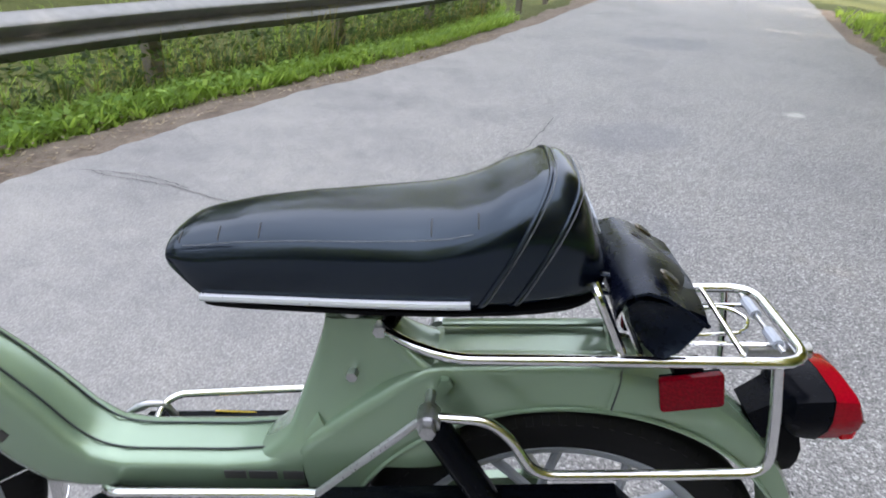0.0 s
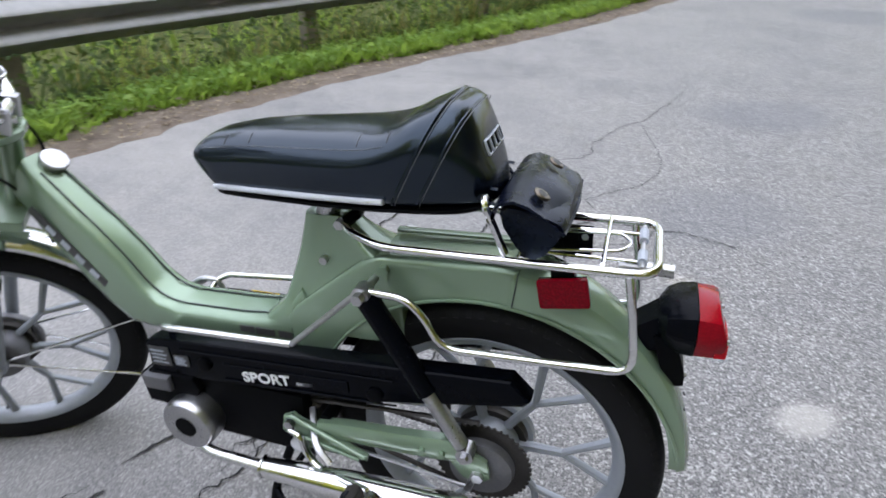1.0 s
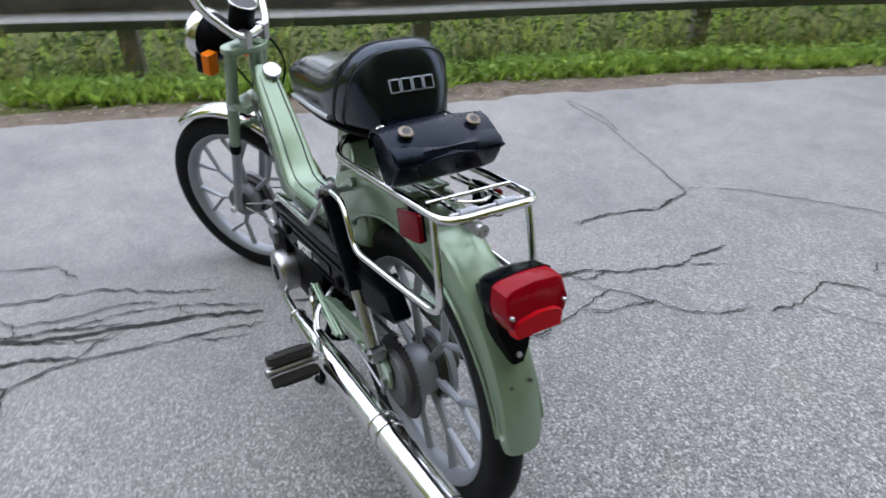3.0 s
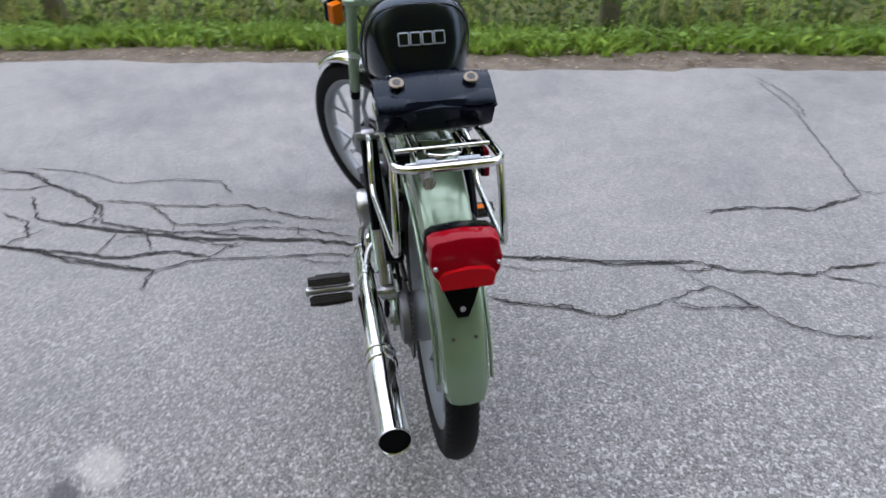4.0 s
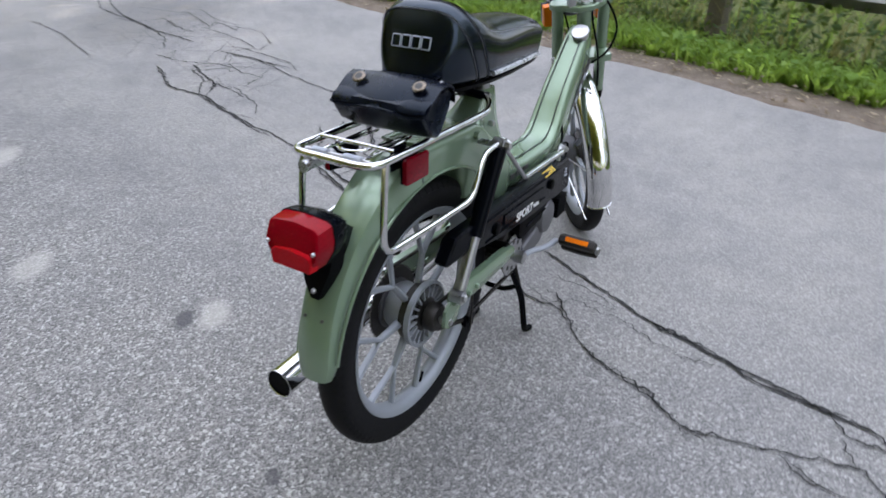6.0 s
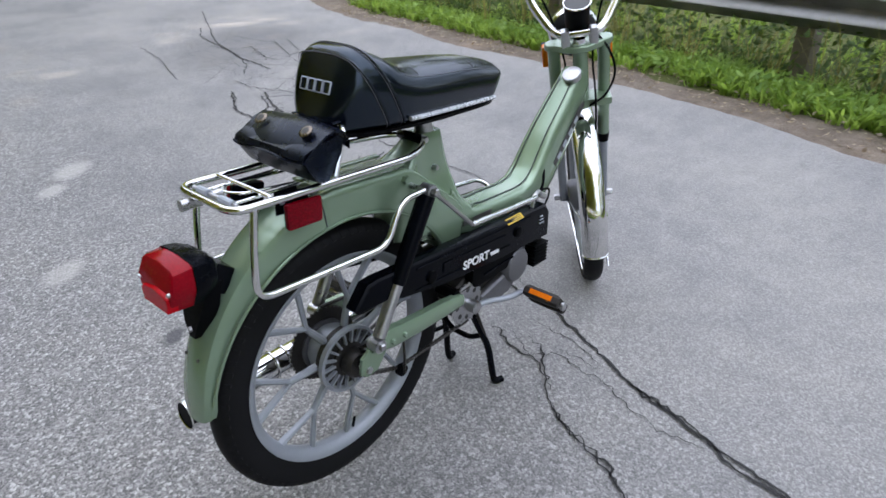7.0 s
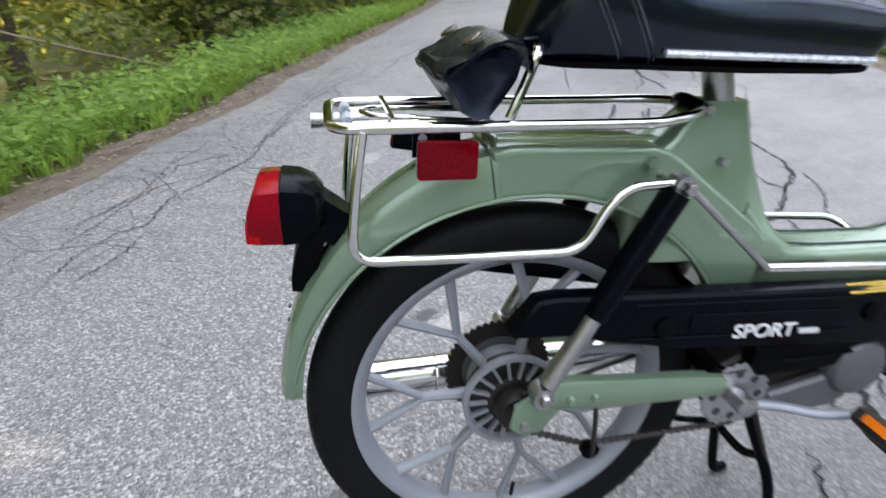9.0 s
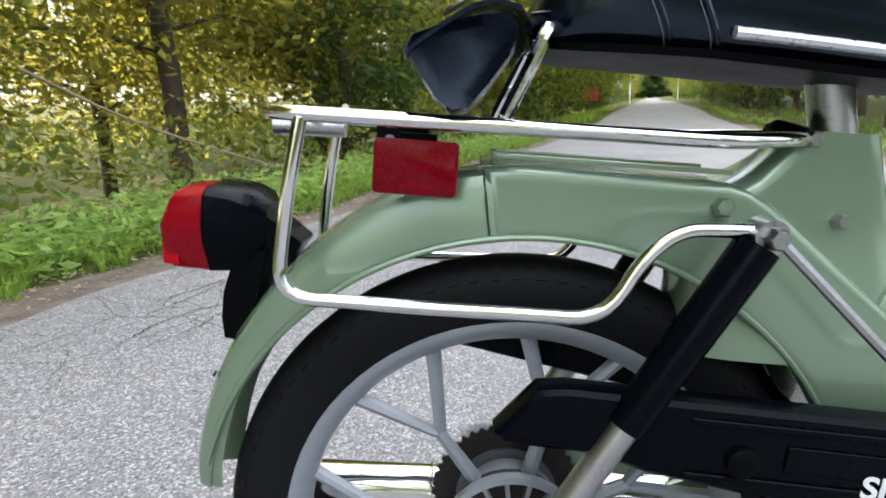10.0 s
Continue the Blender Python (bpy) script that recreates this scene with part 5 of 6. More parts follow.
    for s, _ in SIDES:
        ind = empty("indicator", F @ Matrix.Translation((-0.100, s * 0.076, -0.048)), moped)
        part("body", box(-0.012, 0, 0, 0.018, 0.036, 0.054, 0.004), BLACK, ind)
        part("lens", box(0.010, 0, 0, 0.026, 0.038, 0.056, 0.006, seg=3), AMBER, ind, "amber indicator lens")
        part("stalk", tube([(-0.01, -s * 0.02, 0), (0.02, -s * 0.05, 0.02)], 0.006, 8), BLACK, ind)


build_frame()
build_fender()
build_seat()
build_rack()
build_lights()
build_wheel("rear_wheel", Matrix.Translation((0.002, 0, -0.005)), moped, True)
build_suspension()
build_covers()
build_engine()
build_drive()
build_stand()
build_front()


def build_bag():
    """Black tool bag strapped to the rack behind the seat."""
    bag = empty("tool_bag", BODY @ Matrix.Translation((0, 0.004, 0)))
    tagged(bag, "black leatherette tool bag with two studs, strapped to the rack", "bag")
    sect = [(0.090, 0.394), (0.104, 0.402), (0.120, 0.424), (0.130, 0.441), (0.126, 0.450), (0.100, 0.461), (0.072, 0.469), (0.053, 0.470), (0.043, 0.461), (0.048, 0.440), (0.064, 0.414), (0.078, 0.397)]
    rings = []
    for i in range(15):
        u = -1 + 2 * i / 14
        k = 1 - 0.10 * abs(u) ** 6
        sag = 0.004 * (1 - u * u)
        rings.append([(0.088 + (x - 0.088) * k, u * 0.0885, 0.438 + (z - 0.438) * k - (sag if z > 0.45 else -0.3 * sag) + 0.0015 * noise.noise((x * 40, u * 4, z * 40))) for x, z in sect])
    for end in (0, -1):
        edge = rings[end]
        y = edge[0][1] * 0.90
        dent = [(0.086 + (x - 0.086) * 0.72, y, 0.438 + (z - 0.438) * 0.72) for x, _, z in edge]
        rings = [dent] + rings if end == 0 else rings + [dent]
    part("pouch", loft(rings), LEATHER, bag, smooth=50)
    flap = [(0.038, 0.452), (0.038, 0.466), (0.048, 0.4775), (0.066, 0.4815), (0.084, 0.4755), (0.102, 0.4635), (0.120, 0.4495), (0.129, 0.4410)]
    rings = []
    for i in range(23):
        u = -1 + 2 * i / 22
        row_o, row_i = [], []
        for j, (x, z) in enumerate(flap):
            free = j / 7
            zz = z + 0.004 * math.cos(u * 4.0) * free - 0.006 * abs(u) ** 4 * (1 - free) + 0.0005 * noise.noise((x * 30, u * 3, 3))
            xx = x + 0.003 * math.cos(u * 3.0) * free
            if j == 7:
                zz -= 0.004 * (1 - abs(u)) ** 0.5
            row_o.append((xx, u * 0.0905, zz))
            row_i.append((xx - 0.001, u * 0.0905, zz - 0.0035))
        rings.append(row_o + row_i[::-1])
    edge = [Vector(r[7]) for r in rings]
    part("flap", loft(rings), LEATHER, bag, "curved leatherette flap", 50)
    part("flap_piping", tube(edge, 0.0022, 8, 0.004), LEATHER, bag)
    for y in (-0.056, 0.058):
        m = pose(0.0930, y, 0.4735, 0, 35, 0)
        stud = part("stud", lathe([(0.0115, 0.0), (0.0115, 0.0016), (0.0095, 0.0028), (0.0060, 0.0028)], 24, m=pose(0, 0, 0, 90, 0, 0)), BRONZE, bag, "round dull metal stud", m=m)
        part("stud_eye", lathe([(0.0062, 0.002), (0.0062, 0.0031), (0.0022, 0.0031)], 16, m=pose(0, 0, 0, 90, 0, 0)), INK, stud)
    for y in (-0.050, 0.050):
        part("strap", tube([(0.036, y, 0.452), (0.012, y, 0.462), (0.012, y, 0.478), (0.036, y, 0.474)], 0.004, 8, 0.008, flat=0.4), LEATHER, bag)


build_bag()


# ---- roadside ----
# cracks in the asphalt, each by its bends
crack([(-0.63, 0.34), (-0.55, 0.61), (-0.48, 0.92), (-0.42, 0.99), (-0.35, 1.22), (-0.37, 1.31), (-0.36, 1.47)], .0050, 1)
crack([(-0.44, 0.23), (-0.40, 0.28), (-0.36, 0.43), (-0.29, 0.52), (-0.30, 0.62), (-0.36, 0.89), (-0.15, 1.01), (-0.09, 1.09), (-0.06, 1.21)], .0029, 2)
crack([(-0.31, 0.73), (-0.27, 0.81), (-0.24, 0.97)], .0018, 3)
crack([(-2.00, 2.10), (-1.59, 2.03), (-0.76, 1.71), (-0.70, 1.50), (-0.77, 1.25), (-0.77, 1.08)], .0025, 4)
crack([(-1.61, -2.77), (-1.53, -2.56), (-1.34, -2.38), (-1.24, -2.10), (-1.06, -1.38), (-0.78, -0.79)], .0045, 16)
crack([(-1.99, -2.96), (-1.99, -2.62), (-1.78, -1.91), (-1.73, -1.65), (-1.64, -1.48), (-1.29, -1.10), (-1.15, -1.06), (-1.05, -0.86), (-0.94, -0.49)], .0042, 17)
crack([(-1.50, -2.48), (-1.51, -2.25), (-1.38, -1.96), (-1.26, -1.85)], .0030, 18)
crack([(-2.49, -3.57), (-2.50, -3.06), (-2.32, -2.78), (-2.15, -2.73), (-2.09, -3.01)], .0030, 19)
crack([(-0.58, 0.54), (-0.52, 0.65), (-0.50, 0.87)], .005, 23)
crack([(-0.82, -0.06), (-0.62, 0.37), (-0.58, 0.54)], .005, 24)
crack([(-0.62, 0.08), (-0.45, 0.21), (-0.40, 0.29), (-0.34, 0.44), (-0.27, 0.54), (-0.27, 0.58)], .0027, 25)
crack([(-0.62, -0.02), (-0.56, 0.08), (-0.61, 0.14), (-0.59, 0.29), (-0.52, 0.47), (-0.54, 0.58)], .0015, 26)
crack([(0.42, 3.96), (0.16, 3.12), (0.06, 3.02), (-0.08, 2.59), (-0.06, 2.46), (-0.11, 2.34), (-0.63, 1.96), (-0.72, 1.85)], .0028, 27)
crack([(0.16, 3.09), (0.28, 2.61), (0.30, 2.41), (0.28, 2.27), (0.20, 2.08), (0.05, 1.92), (-0.02, 1.82), (0.01, 1.75), (0.07, 1.75)], .0022, 28)
crack([(-0.03, 1.23), (-0.00, 1.35), (-0.04, 1.54), (0.04, 1.62), (0.14, 1.64), (0.29, 1.62), (0.40, 1.66), (0.64, 1.59)], .0034, 29)
crack([(-0.00, 1.35), (0.22, 1.49), (0.29, 1.62)], .0018, 30)
crack([(-0.18, 1.46), (-0.06, 1.59)], .0015, 31)
crack([(-3.04, -5.97), (-2.30, -4.47), (-2.09, -3.75), (-2.05, -3.27)], .006, 35)
crack([(-1.55, -3.02), (-1.34, -2.63), (-1.33, -2.31), (-1.25, -2.10), (-1.14, -1.73)], .005, 36)
crack([(-1.69, -2.84), (-1.50, -2.42), (-1.41, -2.36)], .005, 37)
crack([(-2.00, -2.87), (-1.96, -2.26)], .005, 38)
crack([(-1.78, -4.83), (-1.66, -4.20), (-1.45, -3.56)], .004, 39)
crack([(0.71, -2.77), (0.81, -2.57), (1.10, -2.45), (1.26, -2.22), (1.42, -1.93)], .004, 40)
crack([(0.72, -2.93), (0.59, -3.62), (0.41, -4.34), (0.16, -4.77), (-0.20, -4.94), (-0.67, -6.38)], .004, 41)
crack([(1.78, -3.23), (1.01, -3.00)], .004, 42)
crack([(-2.08, 2.14), (-1.81, 2.13), (-1.64, 2.09), (-1.48, 2.01)], .003, 43)
crack([(-1.67, -1.61), (-1.68, -1.53), (-1.60, -1.42), (-1.51, -1.36), (-1.44, -1.25), (-1.38, -1.19), (-1.29, -1.12), (-1.14, -1.08)], .0046, 50)
crack([(-1.51, -1.36), (-1.49, -1.43), (-1.52, -1.55)], .0043, 51)
crack([(-1.42, -1.39), (-1.22, -1.30), (-1.15, -1.15), (-1.20, -1.10)], .0052, 52)
crack([(-1.30, -1.46), (-1.22, -1.34), (-1.10, -1.29), (-1.08, -1.34), (-1.04, -1.35)], .0043, 53)
crack([(-1.08, -1.34), (-1.10, -1.29), (-1.15, -1.25)], .0032, 54)
crack([(-1.70, -1.49), (-1.61, -1.26), (-1.54, -1.16), (-1.49, -1.11), (-1.46, -1.05), (-1.46, -0.88), (-1.40, -0.67), (-1.27, -0.61)], .0032, 55)
crack([(-1.31, -1.13), (-1.32, -1.10), (-1.28, -0.95), (-1.23, -0.86), (-1.17, -0.54), (-1.05, -0.37), (-0.99, -0.23)], .0039, 56)
crack([(-1.28, -0.95), (-1.20, -0.87), (-1.08, -0.79), (-1.04, -0.61), (-1.05, -0.53), (-1.03, -0.45), (-1.00, -0.39)], .0035, 57)
crack([(-1.08, -0.79), (-1.03, -0.79), (-1.01, -0.82)], .0032, 58)
crack([(-1.05, -1.36), (-0.89, -0.93), (-0.90, -0.79), (-0.87, -0.70), (-0.83, -0.63)], .0067, 59)
crack([(-0.92, -1.02), (-1.02, -0.99), (-1.07, -0.99)], .0035, 60)
crack([(-1.00, -0.97), (-1.03, -0.93), (-1.02, -0.87), (-0.91, -0.84)], .0029, 61)
crack([(-0.99, -1.22), (-0.88, -1.04), (-0.79, -0.80), (-0.75, -0.82), (-0.68, -0.81)], .0038, 62)
crack([(-0.79, -0.80), (-0.82, -0.71), (-0.82, -0.62), (-0.76, -0.21), (-0.74, -0.14)], .0038, 63)
crack([(-0.82, -0.64), (-0.88, -0.59), (-0.89, -0.51)], .0029, 64)
crack([(-0.98, -0.77), (-0.90, -0.59), (-0.90, -0.51)], .0032, 65)
crack([(-1.01, -0.78), (-1.01, -0.70), (-0.99, -0.64), (-1.00, -0.52), (-0.95, -0.33), (-0.84, -0.13)], .0032, 66)
crack([(-1.03, -0.59), (-0.97, -0.56)], .0023, 67)
crack([(-0.98, -0.35), (-0.92, -0.35), (-0.89, -0.32)], .0023, 68)
crack([(-1.17, -1.21), (-0.97, -0.73), (-0.88, -0.32), (-0.80, -0.13)], .0080, 69)
crack([(-0.77, -0.34), (-0.73, -0.29), (-0.71, -0.18)], .0023, 70)
crack([(-0.31, 0.73), (-0.27, 0.78), (-0.27, 0.88)], .0026, 71)
crack([(-0.27, 0.85), (-0.24, 0.95), (-0.25, 0.97)], .0026, 72)
crack([(-0.50, 0.81), (-0.44, 0.86), (-0.45, 0.94), (-0.42, 1.00)], .0026, 73)
crack([(-0.43, 0.84), (-0.36, 0.88)], .0023, 74)
crack([(-0.35, 1.23), (-0.25, 1.38)], .0032, 75)
crack([(-0.80, 1.70), (-0.75, 1.81)], .0026, 76)
crack([(-0.76, 1.09), (-0.77, 1.21), (-0.74, 1.37), (-0.69, 1.47), (-0.73, 1.57), (-0.74, 1.70)], .0041, 77)
crack([(-2.54, -5.14), (-2.32, -4.74), (-2.13, -3.84), (-1.98, -3.48), (-1.83, -3.31)], .0046, 78)
crack([(-2.17, -4.35), (-2.20, -4.07), (-2.09, -3.75)], .0034, 79)
crack([(-2.17, -4.11), (-2.37, -4.00), (-2.22, -3.57)], .0034, 80)
crack([(-2.35, -3.97), (-2.24, -3.70), (-2.22, -3.45)], .0034, 81)
crack([(-2.62, -4.02), (-2.39, -3.50), (-2.51, -3.50), (-2.41, -3.21)], .0039, 82)
crack([(-2.75, -4.03), (-2.55, -3.59), (-2.54, -3.33)], .0034, 83)
crack([(-2.06, -3.63), (-2.20, -3.54), (-2.33, -3.36), (-2.26, -3.01), (-2.16, -2.77)], .0034, 84)
crack([(-2.02, -2.84), (-2.12, -2.83), (-2.05, -2.35), (-1.94, -2.19)], .0039, 85)
crack([(-1.96, -2.80), (-2.00, -2.64), (-1.96, -2.37)], .0039, 86)
crack([(-1.71, -3.23), (-1.69, -3.04), (-1.73, -2.83), (-1.81, -2.64), (-1.74, -2.47), (-1.73, -2.28)], .0041, 87)
crack([(-1.55, -3.02), (-1.47, -2.83), (-1.36, -2.69), (-1.33, -2.53), (-1.34, -2.32), (-1.13, -1.76), (-1.10, -1.59)], .0046, 88)
crack([(-1.69, -2.84), (-1.60, -2.66), (-1.53, -2.47), (-1.41, -2.36), (-1.34, -2.32)], .0039, 89)
crack([(-1.53, -2.47), (-1.43, -2.10)], .0034, 90)
crack([(-1.22, -2.01), (-1.22, -1.83)], .0029, 91)
crack([(1.28, -1.47), (1.25, -1.65), (1.17, -1.83), (1.06, -1.89), (1.04, -2.22), (0.91, -2.40), (0.71, -2.77), (0.68, -3.08), (0.60, -3.35), (0.53, -3.75)], .0040, 92)
crack([(1.52, -2.30), (1.44, -2.57), (1.32, -2.77), (1.09, -2.57), (0.79, -2.61)], .0034, 93)
crack([(1.36, -1.74), (1.28, -1.99), (1.20, -2.30), (1.16, -2.79), (1.00, -3.24)], .0034, 94)
crack([(1.12, -2.77), (1.11, -2.58)], .0029, 95)
crack([(0.99, -3.18), (0.71, -2.82)], .0029, 96)
crack([(0.53, -3.75), (0.11, -4.86), (-0.21, -5.55), (-0.53, -5.86), (-0.91, -6.66)], .0046, 97)
crack([(0.29, -5.25), (-0.49, -6.51), (-0.86, -7.22)], .0040, 98)
crack([(0.75, -3.63), (0.49, -4.18), (0.18, -5.48)], .0034, 99)
crack([(1.19, -1.35), (1.07, -1.61), (1.04, -1.82)], .0029, 100)
crack([(-0.61, -0.09), (-0.56, 0.04), (-0.55, 0.12), (-0.48, 0.20)], .0030, 101)
crack([(-0.63, 0.03), (-0.60, 0.09), (-0.53, 0.15)], .0013, 102)
crack([(-0.70, 0.01), (-0.69, 0.14), (-0.64, 0.27)], .0015, 103)
crack([(-0.63, 0.12), (-0.63, 0.26)], .0011, 104)


def offset_line(line, d, y0, y1, step):
    """Points at distance d outside one of the road's sides."""
    out, y = [], y0
    while y < y1:
        x, x2 = at_y(line, y), at_y(line, y + 0.05)
        t = Vector((x2 - x, 0.05, 0)).normalized()
        nrm = Vector((-t.y, t.x, 0))
        out.append(Vector((x, y, 0)) + nrm * d)
        y += step
    return out


def build_guard_rail():
    """W-beam rail on posts, beyond the grass on the outer side of the bend."""
    rail = empty("guard_rail", Matrix())
    tagged(rail, "weathered galvanised steel guard rail on posts", "guard rail")
    line = offset_line(far_line, 0.84, -3.2, 16, 0.4)
    zb = 0.32
    prof = [(0.0, 0.0), (-0.010, 0.014), (-0.070, 0.052), (-0.080, 0.069), (-0.070, 0.090), (-0.012, 0.126), (-0.004, 0.140), (-0.012, 0.154), (-0.070, 0.190), (-0.080, 0.211), (-0.070, 0.230), (-0.010, 0.266), (0.0, 0.280)]
    rings = []
    for i, p in enumerate(line):
        t = (line[min(i + 1, len(line) - 1)] - line[max(0, i - 1)]).normalized()
        out = Vector((-t.y, t.x, 0))
        base = level(p.x, p.y) + zb
        fr = [p + out * o + Vector((0, 0, base + z)) for o, z in prof]
        bk = [q + out * 0.005 for q in fr]
        rings.append(fr + bk[::-1])
    part("beam", loft(rings), GALV, rail, "long corrugated steel beam", 40)
    for i in range(2, len(line), 5):
        p = line[i]
        z = level(p.x, p.y)
        t = (line[min(i + 1, len(line) - 1)] - line[i - 1]).normalized()
        m = Matrix.Translation((p.x - t.y * 0.06, p.y + t.x * 0.06, z)) @ Matrix.Rotation(math.atan2(t.y, t.x), 4, "Z")
        part("post", box(0, 0, 0.02, 0.12, 0.10, 0.84, 0.006), POST, rail, "weathered post", m=m)
        bolt("bolt", rail, (p.x + t.y * 0.0, p.y - t.x * 0.0, z + zb + 0.140), 0.016, 0.01, "z", GALV)


build_guard_rail()


def grass(name, seed, count, spots, tall, wide, material, lean=0.5, label=""):
    """Many single blades, each a bent strip of three faces."""
    rnd = random.Random(seed)
    verts, faces = [], []
    for q in range(count):
        if q % 9 == 0:
            x0, y0 = spots(rnd)
            grow = 0.55 + 0.75 * rnd.random()
        b = rnd.random() * 6.283
        r = 0.035 * rnd.random()
        x, y = x0 + r * math.cos(b), y0 + r * math.sin(b)
        z = land(x, y) - 0.01
        h = tall * grow * (0.5 + 0.7 * rnd.random())
        w = wide * (0.6 + 0.8 * rnd.random())
        a = b + 1.57 + rnd.gauss(0, 0.4)
        dx, dy = math.cos(a) * w, math.sin(a) * w
        k = lean * h * (0.3 + 0.9 * rnd.random())
        lx, ly = math.cos(b) * k, math.sin(b) * k
        i = len(verts)
        for u, k in ((0, 1.0), (0.4, 0.95), (0.75, 0.62)):
            cx, cy, cz = x + lx * u * u, y + ly * u * u, z + h * u * (1 - 0.15 * u * lean)
            verts += [(cx - dx * k, cy - dy * k, cz), (cx + dx * k, cy + dy * k, cz)]
        verts.append((x + lx, y + ly, z + h * (1 - 0.25 * lean)))
        faces += [(i, i + 1, i + 3, i + 2), (i + 2, i + 3, i + 5, i + 4), (i + 4, i + 5, i + 6)]
    me = bpy.data.meshes.new(name)
    me.from_pydata(verts, [], faces)
    me.materials.append(material)
    return tagged(new(name, me), label, name.replace("_", " "), kind="stuff")


def strip(line, side, d0, d1, y0, y1, clump=0.0):
    def pick(rnd):
        for _ in range(6):
            y = y0 + (y1 - y0) * rnd.random()
            d = d0 + (d1 - d0) * rnd.random()
            x = at_y(line, y) + side * d
            if rnd.random() < 0.35 + clump * noise.noise((x * 1.4, y * 1.4, 7)) + 0.5 * min(1, (d - d0) * 2):
                return x, y
        return x, y
    return pick


grass("grass", 1, 26000, strip(far_line, -1, 0.34, 0.80, -6, 10, 0.9), 0.155, 0.0068, BLADE, 0.9, "fresh green grass on the verge")
grass("grass", 2, 9000, strip(far_line, -1, 1.3, 4.5, -8, 14), 0.32, 0.0055, BLADE, 0.6, "longer green grass beyond the guard rail")
grass("grass", 3, 16000, strip(near_line, 1, 0.30, 2.4, -14, -0.8, 0.9), 0.18, 0.0075, BLADE, 0.75, "fresh green grass on the verge")
grass("grass", 4, 9000, strip(near_line, 1, 0.30, 2.8, -0.9, 17, 0.7), 0.19, 0.009, BLADE, 0.7, "fresh green grass on the verge")
grass("grass", 7, 6000, strip(near_line, 1, 0.3, 3.5, -45, -14, 0.5), 0.22, 0.014, BLADE, 0.7, "fresh green grass on the verge")
grass("grass", 8, 5000, strip(far_line, -1, 0.3, 4.0, -45, -6, 0.5), 0.22, 0.012, BLADE, 0.7, "fresh green grass on the verge")
# the rail's shade is coloured into these blades
grass("grass", 9, 7000, strip(far_line, -1, 0.72, 1.7, -6, 10, 0.6), 0.32, 0.006, LEAF_DEEP, 0.7, "tangled weeds by the rail, its shade toned into their dark leaves")
grass("weeds", 5, 2600, strip(far_line, -1, 0.58, 1.3, -6, 10, 0.9), 0.50, 0.0026, WEED, 0.5, "tall dry seed stalks by the guard rail")


def leaves(name, seed, count, spots, size, material, label, flat=0.5):
    """Many single leaves: folded diamonds of two faces."""
    rnd = random.Random(seed)
    verts, faces = [], []
    for _ in range(count):
        p = Vector(spots(rnd))
        s = size * (0.55 + 0.9 * rnd.random())
        d = Vector((rnd.gauss(0, 1), rnd.gauss(0, 1), rnd.gauss(0, flat))).normalized()
        e = d.cross(Vector((rnd.gauss(0, flat), rnd.gauss(0, flat), 1))).normalized()
        u = d.cross(e) * s * 0.15
        i = len(verts)
        verts += [p - d * s, p + e * s * 0.5 + u, p + d * s, p - e * s * 0.5 + u]
        faces += [(i, i + 1, i + 2), (i, i + 2, i + 3)]
    me = bpy.data.meshes.new(name)
    me.from_pydata([tuple(v) for v in verts], [], faces)
    me.materials.append(material)
    ob = new(name, me)
    return tagged(ob, label, name.replace("_", " "), kind="stuff") if label else ob


def on_land(line, side, d0, d1, y0, y1, lift):
    def pick(rnd):
        y = y0 + (y1 - y0) * rnd.random()
        x = at_y(line, y) + side * (d0 + (d1 - d0) * rnd.random() ** 1.3)
        return x, y, max(land(x, y), level(x, y) - 0.014) + lift * rnd.random() + 0.012
    return pick


leaves("leaf_litter", 11, 2600, on_land(far_line, -1, 0.02, 0.70, -5, 8, 0.02), 0.017, LITTER, "dry pale fallen leaves on the dirt", 0.25)
leaves("leaf_litter", 12, 1800, on_land(near_line, 1, 0.03, 0.8, -9, 0, 0.02), 0.019, LITTER, "dry pale fallen leaves on the dirt", 0.25)
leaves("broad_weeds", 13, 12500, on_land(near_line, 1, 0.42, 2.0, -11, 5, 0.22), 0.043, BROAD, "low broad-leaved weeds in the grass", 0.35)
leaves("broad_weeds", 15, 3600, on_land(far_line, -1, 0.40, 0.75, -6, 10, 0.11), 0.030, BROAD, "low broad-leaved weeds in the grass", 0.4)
leaves("undergrowth", 16, 15000, on_land(near_line, 1, 2.0, 12, -26, 6.0, 0.75), 0.062, LEAF, "leafy undergrowth at the wood's edge", 0.5)
leaves("undergrowth", 17, 16000, on_land(near_line, 1, 3.2, 15, -34, -5.0, 2.3), 0.075, LEAF_GOLD, "saplings and brush among the trees, sunlight toned into the leaf colour", 0.5)
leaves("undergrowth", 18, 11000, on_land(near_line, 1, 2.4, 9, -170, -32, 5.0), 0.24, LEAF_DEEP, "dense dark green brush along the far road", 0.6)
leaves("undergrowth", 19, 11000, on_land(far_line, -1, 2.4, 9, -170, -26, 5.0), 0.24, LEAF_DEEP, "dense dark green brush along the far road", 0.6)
leaves("broad_weeds", 14, 9000, on_land(far_line, -1, 0.66, 1.6, -6, 10, 0.36), 0.030, LEAF_DEEP, "weeds under the guard rail, shade toned into the leaf colour", 0.5)


